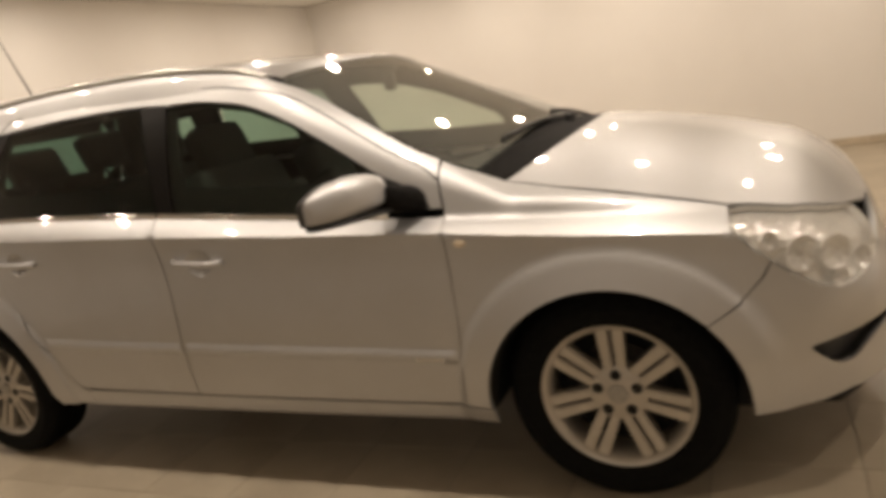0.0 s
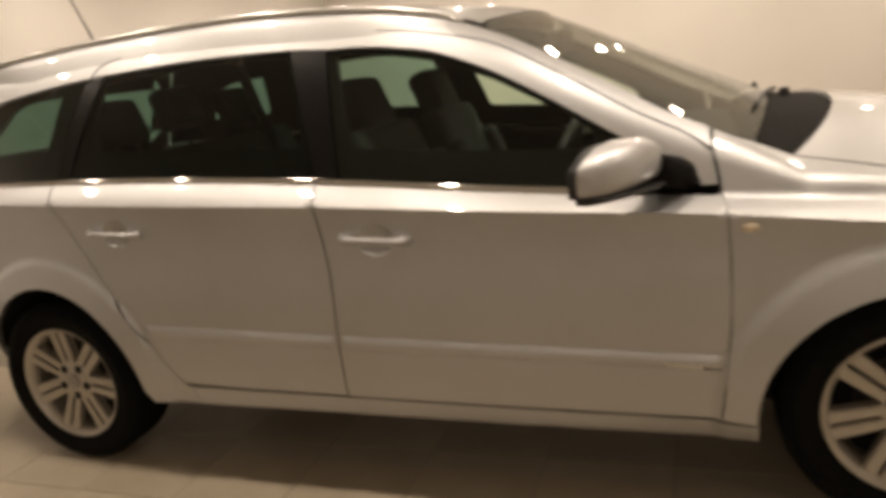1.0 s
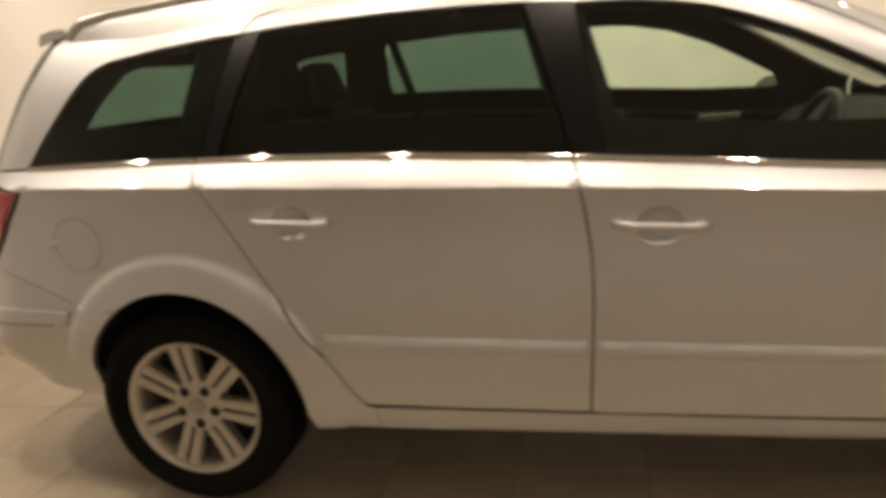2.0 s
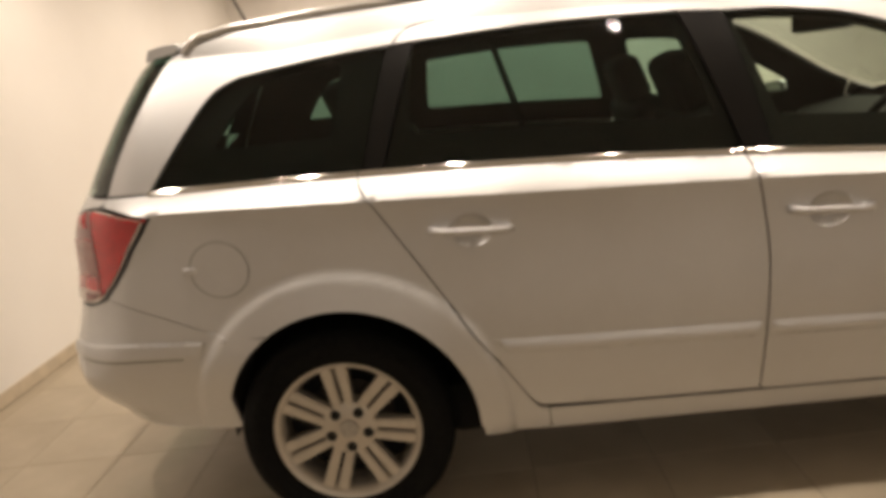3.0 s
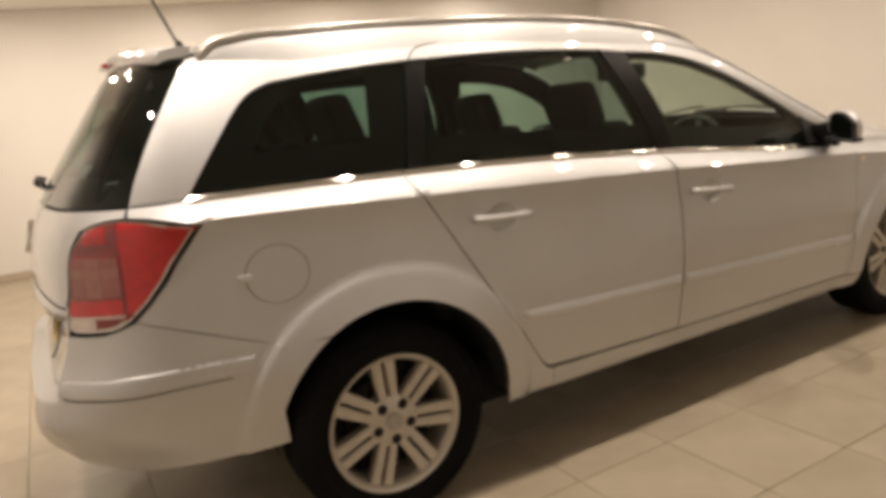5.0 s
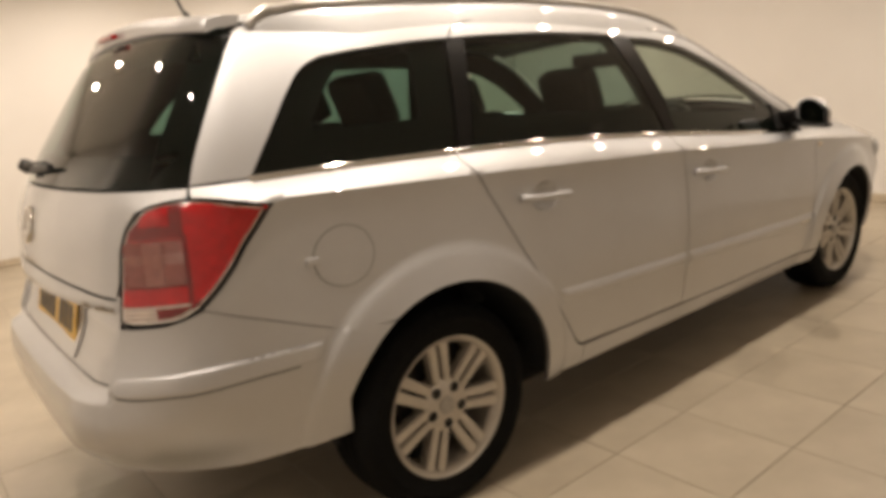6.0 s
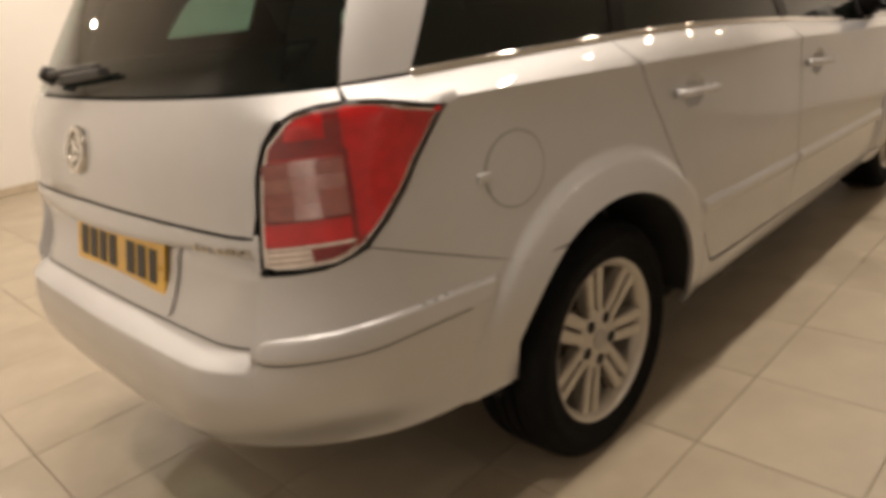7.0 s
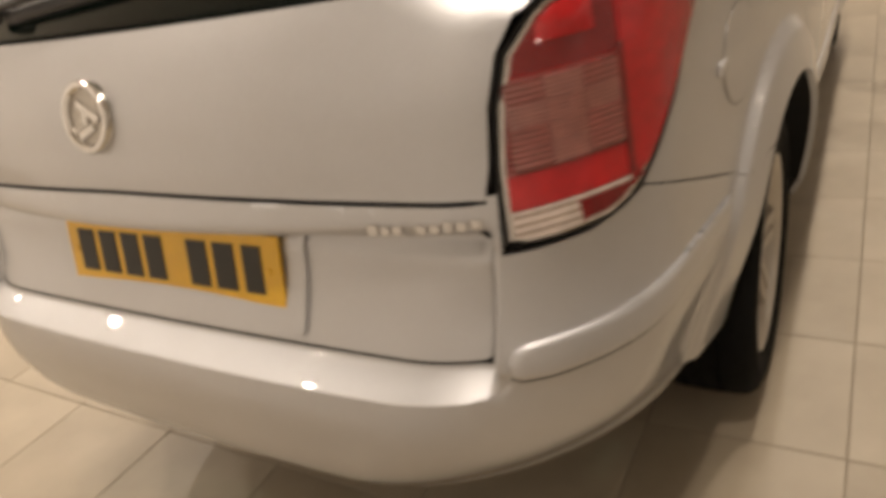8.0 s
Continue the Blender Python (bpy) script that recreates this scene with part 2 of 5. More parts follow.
BELT = spline((-0.6, 1.066), (-0.1, 1.060), (0.57, 1.035), (1.15, 0.990), (1.75, 0.928), (2.2, 0.888), (2.8, 0.84), (3.6, 0.74))
CREASE = spline((-0.9, 1.025), (-0.46, 1.018), (0.1, 0.993), (0.73, 0.956), (1.15, 0.930), (1.74, 0.884), (2.28, 0.846), (2.72, 0.80), (2.96, 0.777), (3.6, 0.70))
FLANK = spline((0.1, 0.74), (0.2, 0.785), (0.25, 0.815), (0.30, 0.836), (0.36, 0.848), (0.45, 0.860), (0.55, 0.868), (0.65, 0.868), (0.75, 0.864), (0.9, 0.860), (1.05, 0.860))
ROOF = spline((-0.75, 1.468), (-0.55, 1.484), (-0.3, 1.502), (0.0, 1.515), (0.5, 1.522), (1.0, 1.511), (1.33, 1.487), (1.55, 1.455), (1.75, 1.41), (1.95, 1.35))
BONNET = spline((2.1, 1.085), (2.35, 1.06), (2.6, 1.035), (2.87, 0.985), (3.14, 0.91), (3.25, 0.870), (3.32, 0.824), (3.38, 0.765), (3.43, 0.68), (3.48, 0.58), (3.55, 0.45), (3.7, 0.2))
TAIL = spline((0.15, -0.69), (0.25, -0.79), (0.33, -0.87), (0.42, -0.930), (0.50, -0.922), (0.585, -0.905), (0.70, -0.898), (0.78, -0.890), (0.86, -0.870), (0.96, -0.855), (1.03, -0.828), (1.08, -0.80), (1.25, -0.685), (1.43, -0.555), (1.6, -0.43))
LID = spline((0.5, -0.880), (0.61, -0.866), (0.656, -0.842), (0.74, -0.814), (0.766, -0.815), (0.775, -0.838), (0.782, -0.864), (0.790, -0.879), (0.80, -0.881), (0.82, -0.877), (0.846, -0.870), (0.9, -0.874))
NOSE = spline((0.1, 3.42), (0.2, 3.48), (0.27, 3.505), (0.4, 3.52), (0.5, 3.515), (0.57, 3.47), (0.65, 3.432), (0.77, 3.422), (0.85, 3.405), (0.95, 3.37))
ARCHES = ((0.021, 0.33, 0.368), (2.70, 0.30, 0.357))


def half_width(x, z):
    zb, zs = BELT(x), CREASE(x)
    over = np.maximum(z - zb, 0)
    t = np.clip((z - zs) / (zb - zs), 0, 1)
    w = FLANK(np.minimum(z, zs)) + 0.007 * np.exp(-np.maximum(zs - z, 0) / 0.03)
    w = w - (w - 0.800) * t ** 1.15 - 0.28 * over - 0.45 * over ** 2
    w = w - 0.07 * (np.maximum(0.8 - x, 0) / 1.2) ** 2 - 0.10 * np.maximum(x - 2.4, 0) ** 2
    w = w - 0.028 * (1 - step01(-0.36, 0.02, x)) * (1 - step01(0.34, 0.60, z))
    for cx, cz, r in ARCHES:
        d = np.hypot(x - cx, z - cz) - r
        w = w + (0.013 * (1 - step01(0.086, 0.106, d)) + 0.015 * (1 - np.clip(d / 0.104, 0, 1))) * step01(-0.3, 0.0, z - 0.35)
    return w


def top_height(x, y):
    y = np.abs(y)
    roof = ROOF(x) - 0.035 * (y / 0.6) ** 2.4
    screen = 1.379 - 0.497 * (x - 1.792) - 0.085 * (y / 0.62) ** 2
    cabin = -round_max(-roof, -screen, 0.10)
    return np.maximum(cabin, BONNET(x) - 0.15 * (y / 0.8) ** 2.4)


def seam_height(y):
    return 0.847 - 0.026 * (np.abs(y) / 0.6) ** 1.5


def rear_end(y, z):
    y = np.abs(y)
    seam = seam_height(np.minimum(y, 0.62))
    inner = (1 - step01(0.588, 0.608, y)) * np.clip((z - 0.576) / 0.024, 0, 1) * (1 - step01(0.006, 0.06, z - seam))
    k = step01(0.60, 0.76, z)
    shell = TAIL(z) + k * 0.08 * (y / 0.62) ** 2.2 + (1 - k) * (0.04 - 0.035 * step01(0.36, 0.49, z)) * (y / 0.6) ** 3
    shell = shell - 0.020 * (1 - 0.75 * (y / 0.6) ** 2) * (1 - step01(0.575, 0.604, y)) * step01(0.42, 0.545, z) * (1 - step01(0.64, 0.70, z))
    return shell * (1 - inner) + (LID(z) + (0.012 + 0.060 * step01(0.74, 0.79, z)) * (y / 0.6) ** 2) * inner


def front_end(y, z):
    return NOSE(z) - (0.40 - 0.25 * step01(0.38, 0.62, z)) * (np.abs(y) / 0.85) ** 2.6


def car_field(p):
    """Below zero inside the car's outer skin, above it outside."""
    x, y, z = p[..., 0], p[..., 1], p[..., 2]
    side = np.abs(y) - half_width(x, z)
    r = 0.36 - 0.09 * step01(0.36, 0.52, z) - 0.07 * step01(0.64, 0.76, z) - 0.09 * step01(1.0, 1.35, z)
    body = round_max(side, rear_end(y, z) - x, r)
    body = round_max(body, x - front_end(y, z), 0.11)
    return round_max(body, z - top_height(x, y), 0.065 - 0.045 * step01(2.1, 2.6, x))


def on_skin(origin, way, reach=1.6):
    """Where rays from inside the car leave its skin."""
    lo, hi = np.zeros(len(origin)), np.full(len(origin), reach)
    for _ in range(30):
        mid = (lo + hi) / 2
        out = car_field(origin + way * mid[:, None]) > 0
        lo, hi = np.where(out, lo, mid), np.where(out, mid, hi)
    return origin + way * hi[:, None]


def skin_normal(p):
    e = 0.004
    g = np.stack([car_field(p + e * np.eye(3)[k]) - car_field(p - e * np.eye(3)[k]) for k in range(3)], -1)
    return g / np.linalg.norm(g, axis=-1, keepdims=True)


# ---- laying panels on the car's skin ----
AXIS = 0.3


def cast(proj, uv):
    u, v = np.asarray(uv, float).T
    o, one = np.zeros_like(u), np.ones_like(u)
    if proj == "side":
        return on_skin(np.stack([u, o, v], -1), np.stack([o, -one, o], -1))
    if proj == "top":
        return on_skin(np.stack([u, v, 0.5 * one], -1), np.stack([o, o, one], -1))
    if proj == "rear":
        return on_skin(np.stack([AXIS * one, u, v], -1), np.stack([-one, o, o], -1))
    if proj == "cabin":
        return on_skin(np.stack([u, o, one], -1), np.stack([o, -np.cos(v / 0.7), np.sin(v / 0.7)], -1))
    if proj == "wing":
        return on_skin(np.stack([u, o, 0.55 * one], -1), np.stack([o, -np.cos(v / 0.8), np.sin(v / 0.8)], -1))
    if proj == "tail":
        return on_skin(np.stack([AXIS * one, o, v], -1), np.stack([-np.cos(u / 0.9), -np.sin(u / 0.9), o], -1))
    return on_skin(np.stack([2.75 * one, o, v], -1), np.stack([np.cos(u / 0.8), -np.sin(u / 0.8), o], -1))


def flat(proj, p):
    x, y, z = np.asarray(p, float).T
    if proj == "side":
        return np.stack([x, z], -1)
    if proj == "top":
        return np.stack([x, y], -1)
    if proj == "rear":
        return np.stack([y, z], -1)
    if proj == "cabin":
        return np.stack([x, 0.7 * np.arctan2(z - 1.0, -y)], -1)
    if proj == "wing":
        return np.stack([x, 0.8 * np.arctan2(z - 0.55, -y)], -1)
    if proj == "tail":
        return np.stack([0.9 * np.arctan2(-y, AXIS - x), z], -1)
    return np.stack([0.8 * np.arctan2(-y, x - 2.75), z], -1)


def S(*xz):
    """Skin points of the right flank, from side-view places."""
    return list(cast("side", xz))


def T(*xy):
    return list(cast("top", xy))


def R(*yz):
    return list(cast("rear", yz))


def other(points):
    """The same points on the left of the car, in reverse order."""
    return [np.array((p[0], -p[1], p[2])) for p in reversed(points)]


def bend(points, close=False, n=6):
    """A smooth curve through points."""
    pts = [np.asarray(p, float) for p in points]
    ext = [pts[0] * 2 - pts[1]] + pts + [pts[-1] * 2 - pts[-2]]
    out = []
    for a, b, c, d in zip(ext, ext[1:], ext[2:], ext[3:]):
        for t in np.linspace(0, 1, n, endpoint=False):
            out.append(0.5 * (2 * b + (c - a) * t + (2 * a - 5 * b + 4 * c - d) * t * t + (3 * b - a - 3 * c + d) * t ** 3))
    return out + [pts[-1]]


def resample(loop, gap):
    out = []
    for a, b in zip(loop, np.roll(loop, -1, axis=0)):
        n = max(1, int(np.ceil(np.linalg.norm(b - a) / gap)))
        out += [a + (b - a) * k / n for k in range(n)]
    keep = [p for p, q in zip(out, out[1:] + out[:1]) if np.linalg.norm(p - q) > 0.0008]
    return np.array(keep)


def soften(loop, r):
    """Rounds the corners of a flat outline."""
    out = []
    n = len(loop)
    for i in range(n):
        a, b, c = loop[i - 1], loop[i], loop[(i + 1) % n]
        u, v = a - b, c - b
        lu, lv = np.linalg.norm(u), np.linalg.norm(v)
        if lu < 1e-6 or lv < 1e-6:
            continue
        bent = np.arccos(np.clip(-(u @ v) / lu / lv, -1, 1))
        if bent < 0.5:
            out.append(b)
            continue
        k = min(r, lu * 0.45, lv * 0.45)
        p, q = b + u / lu * k, b + v / lv * k
        out += [(1 - t) ** 2 * p + 2 * t * (1 - t) * b + t * t * q for t in np.linspace(0, 1, 5)]
    return np.array(out)


def inside(poly, pts):
    x, y = pts[:, 0], pts[:, 1]
    hit = np.zeros(len(pts), bool)
    for (ax, ay), (bx, by) in zip(poly, np.roll(poly, -1, axis=0)):
        if ay != by:
            hit ^= ((ay > y) != (by > y)) & (x < (bx - ax) * (y - ay) / (by - ay) + ax)
    return hit


def near_edge(poly, pts, gap):
    close = np.zeros(len(pts), bool)
    for p in poly:
        close |= ((pts - p) ** 2).sum(-1) < gap * gap
    return close


def shrink(loop, gap):
    """Moves a flat outline inwards."""
    area = np.sum(loop[:, 0] * np.roll(loop[:, 1], -1) - np.roll(loop[:, 0], -1) * loop[:, 1])
    d = np.roll(loop, -1, axis=0) - np.roll(loop, 1, axis=0)
    nrm = np.stack([-d[:, 1], d[:, 0]], -1) * np.sign(area)
    return loop + gap * nrm / np.maximum(np.linalg.norm(nrm, axis=1, keepdims=True), 1e-9)


def panel(name, outline, proj, mat, parent, gap=0.0018, step=0.03, off=0.0, rim=0.014, holes=(), corner=0.0, label="", dome=0.0, ridge=None):
    """A sheet cut to an outline of skin points, laid on the skin (off: above it), with its rim turned inwards."""
    loop = flat(proj, outline)
    if corner:
        loop = soften(loop, corner)
    loop = resample(loop, step * 0.7)
    if gap:
        loop = shrink(loop, gap)
    loops = [loop] + [resample(soften(flat(proj, h), 0.02), min(step * 0.8, 0.014)) for h in holes]
    lo, hi = loop.min(0), loop.max(0)
    gx, gy = np.meshgrid(np.arange(lo[0] + step / 2, hi[0], step), np.arange(lo[1] + step / 2, hi[1], step))
    gx = gx + 0.5 * step * (np.arange(gx.shape[0]) % 2)[:, None]
    grid = np.stack([gx.ravel(), gy.ravel()], -1)
    ok = inside(loop, grid)
    for h in loops[1:]:
        ok &= ~inside(h, grid)
    for h in loops:
        ok &= ~near_edge(h, grid, step * 0.55)
    line = np.zeros((0, 2))
    if ridge is not None:
        line = flat(proj, ridge)
        line = line[inside(loop, line) & ~near_edge(loop, line, step * 0.35)]
        ok &= ~near_edge(line, grid, step * 0.6)
    verts, edges = [], []
    for h in loops:
        n0 = len(verts)
        verts += [Vector(p) for p in h]
        edges += [(n0 + k, n0 + (k + 1) % len(h)) for k in range(len(h))]
    n0 = len(verts)
    verts += [Vector(p) for p in line]
    edges += [(n0 + k, n0 + k + 1) for k in range(len(line) - 1)]
    verts += [Vector(p) for p in grid[ok]]
    vs, _, faces, *_ = delaunay_2d_cdt(verts, edges, [], 0, 1e-6)
    uv = np.array([v[:] for v in vs])
    mids = np.array([uv[list(f)].mean(0) for f in faces])
    keep = inside(loop, mids)
    for h in loops[1:]:
        keep &= ~inside(h, mids)
    p = cast(proj, uv)
    nrm = skin_normal(p)
    up = np.full(len(p), off)
    if dome:
        d = np.min(np.stack([np.sqrt(((uv - q) ** 2).sum(-1)) for q in loop]), 0)
        up = up + dome * np.minimum(d / (dome * 1.6), 1) ** 0.6
    q = p + nrm * up[:, None]
    bm = bmesh.new()
    bv = [bm.verts.new(v) for v in q]
    used = {}
    for f, good in zip(faces, keep):
        if not good:
            continue
        a, b, c = f
        if np.cross(q[b] - q[a], q[c] - q[a]) @ nrm[a] < 0:
            b, c = c, b
        try:
            bm.faces.new((bv[a], bv[b], bv[c])).smooth = True
        except ValueError:
            pass
    bm.verts.index_update()
    if len(line):
        on_line = near_edge(line, uv, 1e-5)
        for e in bm.edges:
            if on_line[e.verts[0].index] and on_line[e.verts[1].index]:
                e.smooth = False
    if rim:
        for e in [e for e in bm.edges if e.is_boundary]:
            loop0 = e.link_loops[0]
            a, b = loop0.vert, loop0.link_loop_next.vert
            for v in (a, b):
                if v not in used:
                    used[v] = bm.verts.new(Vector(q[v.index] - nrm[v.index] * rim))
            bm.faces.new((b, a, used[a], used[b])).smooth = True
            e.smooth = False
    bmesh.ops.delete(bm, geom=[v for v in bm.verts if not v.link_faces], context="VERTS")
    return part(name, bm, mat, parent, label)


# ---- the room ----
REAR_X, NEAR_Y = -1.93, -8.5
C0 = (REAR_X, 5.30)
C1 = (6.0, 4.77)
C2 = (5.13 + 0.183 * NEAR_Y, NEAR_Y)
C3 = (REAR_X, NEAR_Y)


def wall_run(name, a, b, label):
    """A thick wall whose inner face runs from a to b, seen from its left."""
    a, b = Vector(a), Vector(b)
    d = (b - a).normalized()
    out = Vector((d.y, -d.x)) * 0.15
    bm = bmesh.new()
    a2, b2 = a - d * 0.15, b + d * 0.15
    lo = [bm.verts.new((*p, 0.0)) for p in (a, b, b2 + out, a2 + out)]
    hi = [bm.verts.new((*p, CEILING)) for p in (a, b, b2 + out, a2 + out)]
    bm.faces.new(lo[::-1]), bm.faces.new(hi)
    for k in range(4):
        bm.faces.new((lo[k], lo[(k + 1) % 4], hi[(k + 1) % 4], hi[k]))
    bmesh.ops.recalc_face_normals(bm, faces=bm.faces)
    wall = tagged(part(name, bm, WALL), label, "wall", kind="structure")
    n, length = 0, (b - a).length
    while n * 0.4 < length - 0.02:
        s, e = n * 0.4 + 0.002, min(n * 0.4 + 0.398, length - 0.012)
        p, q, inn = a + d * s, a + d * e, -out.normalized()
        bm = bmesh.new()
        lo = [bm.verts.new((*v, 0.005)) for v in (p, q, q + inn * 0.011, p + inn * 0.011)]
        hi = [bm.verts.new((*v, 0.072)) for v in (p, q, q + inn * 0.008, p + inn * 0.008)]
        bm.faces.new(lo[::-1]), bm.faces.new(hi)
        for k in range(4):
            bm.faces.new((lo[k], lo[(k + 1) % 4], hi[(k + 1) % 4], hi[k]))
        bmesh.ops.recalc_face_normals(bm, faces=bm.faces)
        part("skirting_tile", bm, SKIRT, wall)
        n += 1
    return wall


wall_run("wall_rear", C0, C3, "plain off-white painted wall with tile skirting")
wall_run("wall_far", C1, C0, "plain off-white painted wall with tile skirting")
wall_run("wall_front", C2, C1, "plain off-white painted wall with tile skirting")
wall_run("wall_near", C3, C2, "plain off-white painted wall")

bm = bmesh.new()
ring = [bm.verts.new((*p, CEILING + 0.004)) for p in (C0, C1, C2, C3)] + [bm.verts.new((*p, CEILING + 0.15)) for p in (C0, C1, C2, C3)]
bm.faces.new(ring[:4]), bm.faces.new(ring[4:])
for k in range(4):
    bm.faces.new((ring[k], ring[(k + 1) % 4], ring[4 + (k + 1) % 4], ring[4 + k]))
bmesh.ops.recalc_face_normals(bm, faces=bm.faces)
tagged(part("ceiling", bm, CEIL), "plain white painted ceiling with recessed downlights", "ceiling", kind="structure")

floor = tagged(part("floor", box((REAR_X - 0.2, NEAR_Y - 0.2, -0.12), (6.4, 6.0, -0.003)), GROUT), "beige square ceramic tiles with thin grey joints", "floor", kind="structure")


# ---- downlights, and an added fill row ----
def downlight(x, y):
    lamp = empty("downlight", "round white recessed ceiling downlight or added fill lamp, switched on", "ceiling light", "ceiling downlights")
    lamp.location = (x, y, CEILING)
    part("trim_ring", lathe([(0.044, 0.0), (0.046, -0.006), (0.058, -0.006), (0.061, 0.0)], 32, "z"), WHITE_METAL, lamp)
    bm = bmesh.new()
    bmesh.ops.create_circle(bm, cap_ends=True, radius=0.044, segments=24)
    bulb = part("bulb", bm, LAMP_GLOW, lamp)
    bulb.location.z = -0.001
    return lamp


# The fill row gets the same fittings as the downlights.
for x, y, watts in LAMPS:
    downlight(x, y)
    data = bpy.data.lights.new("downlight_beam", "AREA")
    data.shape, data.size, data.energy, data.color = "DISK", 0.07, watts, (1.0, 0.872, 0.752)
    data.spread = radians(130 if -2 < y < 0 else 178)
    beam = new("downlight_beam", data)
    beam.location = (x, y, CEILING - 0.012)

# ---- the car ----
car = empty("estate_car", "silver five-door estate car with roof rails, parked on floor tiles", "car")


def arch(k, a0, a1, grow=0.0, n=40):
    cx, cz, r = ARCHES[k]
    return S(*[(cx + (r + grow) * math.cos(radians(a)), cz + (r + grow) * math.sin(radians(a))) for a in np.linspace(a0, a1, n)])


def belt(x0, x1, dz=0.0, n=24):
    return S(*[(x, BELT(x) + dz) for x in np.linspace(x0, x1, n)])


C_GAP = S((0.137, 1.060), (0.139, 1.03), (0.165, 0.985), (0.255, 0.837), (0.335, 0.700), (0.405, 0.579), (0.465, 0.492), (0.535, 0.375))
B_GAP = S((1.172, 0.988), (1.183, 0.930), (1.194, 0.863), (1.205, 0.753), (1.204, 0.65), (1.196, 0.526), (1.182, 0.330))
F_GAP = S((2.277, 0.885), (2.289, 0.844), (2.292, 0.726), (2.287, 0.550), (2.259, 0.300))
WIN_TOP_FRONT = S((1.19, 1.362), (1.31, 1.354), (1.40, 1.341), (1.54, 1.308), (1.70, 1.240), (1.843, 1.160), (1.985, 1.072), (2.114, 0.990), (2.178, 0.945))
QUARTER_BACK = S((-0.468, 1.068), (-0.385, 1.175), (-0.300, 1.278), (-0.245, 1.327), (-0.180, 1.354))
WIN_TOP_REAR = S((-0.045, 1.369), (0.10, 1.380), (0.25, 1.387), (0.36, 1.390), (0.66, 1.393), (0.90, 1.386), (1.06, 1.377))
TG_EDGE = S((-0.607, 1.069), (-0.574, 1.143), (-0.508, 1.259)) + [np.array((-0.430, -0.590, 1.372)), np.array((-0.375, -0.548, 1.440))]
GUTTER = T((-0.30, -0.548), (0.0, -0.555), (0.5, -0.556), (1.0, -0.556), (1.3, -0.556), (1.50, -0.562), (1.654, -0.574))
SCREEN_EDGE = T((1.801, -0.592), (1.983, -0.646), (2.149, -0.692), (2.255, -0.706))

# upper side: the pillars and the rail over the doors
upper = bend(WIN_TOP_FRONT[::-1]) + bend(WIN_TOP_REAR[::-1]) + bend(QUARTER_BACK[::-1]) + bend(TG_EDGE) + bend(GUTTER + SCREEN_EDGE) + S((2.258, 0.985), (2.268, 0.93), (2.270, 0.905), (2.235, 0.905))
cant = panel("side_frame", upper, "cabin", PAINT, car, gap=0.001, step=0.018)
mirrored(cant)

# windows and black pillars of the right side
quarter = bend(QUARTER_BACK) + bend(WIN_TOP_REAR[:3]) + S((0.150, 1.059)) + belt(0.14, -0.46, 0.002)
rear_win = S((0.212, 1.056), (0.30, 1.30), (0.335, 1.389)) + bend(WIN_TOP_REAR[3:]) + S((1.168, 0.992)) + belt(1.15, 0.22, 0.002)
front_win = S((1.252, 0.984)) + bend(WIN_TOP_FRONT) + S((2.215, 0.905)) + belt(2.19, 1.27, 0.002)
c_pillar = S((0.153, 1.060), (0.20, 1.22), (0.253, 1.387), (0.332, 1.389), (0.297, 1.30), (0.209, 1.056))
b_pillar = S((1.172, 0.990), (1.062, 1.376), (1.187, 1.363), (1.249, 0.985))
for name, out, mat, label in (("quarter_window", quarter, GLASS_REAR, "dark tinted fixed quarter glass"), ("rear_door_window", rear_win, GLASS_REAR, "dark tinted rear door glass"),
                              ("front_door_window", front_win, GLASS_FRONT, "clear front door glass"), ("black_pillar", c_pillar, GLOSS_BLACK, "gloss black door pillar cover"),
                              ("black_pillar", b_pillar, GLOSS_BLACK, "gloss black door pillar cover")):
    mirrored(panel(name, out, "cabin", mat, car, gap=0.002, off=-0.004 if mat in (GLASS_FRONT, GLASS_REAR) else -0.001, rim=0.0 if mat in (GLASS_FRONT, GLASS_REAR) else 0.01, label=label))

# lower side panels
def shoulder(x0, x1):
    """The sharp shoulder line of the flank."""
    return S(*[(x, CREASE(x) + 0.0004) for x in np.linspace(x0, x1, int(abs(x1 - x0) / 0.012) + 2)])


rear_door = C_GAP + S((0.565, 0.344)) + S((0.80, 0.334), (1.178, 0.323)) + bend(B_GAP)[::-1] + belt(1.165, 0.145)
CUPS = [S(*[(cx + 0.057 * math.cos(a), cz + 0.046 * math.sin(a)) for a in np.linspace(0, 2 * math.pi, 32, endpoint=False)]) for cx, cz in ((0.4275, 0.880), (1.366, 0.823))]
door_r = panel("rear_door", rear_door, "side", PAINT, car, gap=0.0026, corner=0.015, step=0.014, holes=[CUPS[0]], ridge=shoulder(0.14, 1.19))
front_door = bend(B_GAP) + S((1.19, 0.320), (1.7, 0.308), (2.250, 0.299)) + bend(F_GAP)[::-1] + belt(2.26, 1.18)
door_f = panel("front_door", front_door, "side", PAINT, car, gap=0.0026, corner=0.03, step=0.014, holes=[CUPS[1]], ridge=shoulder(1.18, 2.30))
sill = S((0.591, 0.258), (0.591, 0.333), (0.80, 0.328), (1.185, 0.317), (1.7, 0.303), (2.255, 0.293), (2.345, 0.290), (2.345, 0.232), (1.7, 0.236), (1.0, 0.252))
panel("sill", sill, "side", PAINT, car, gap=0.001)
TL_FRONT = S((-0.450, 1.006), (-0.463, 0.995), (-0.524, 0.922), (-0.56, 0.872), (-0.605, 0.822), (-0.645, 0.785))
TL_TOP = S((-0.450, 1.006), (-0.515, 1.022), (-0.57, 1.036), (-0.618, 1.043))
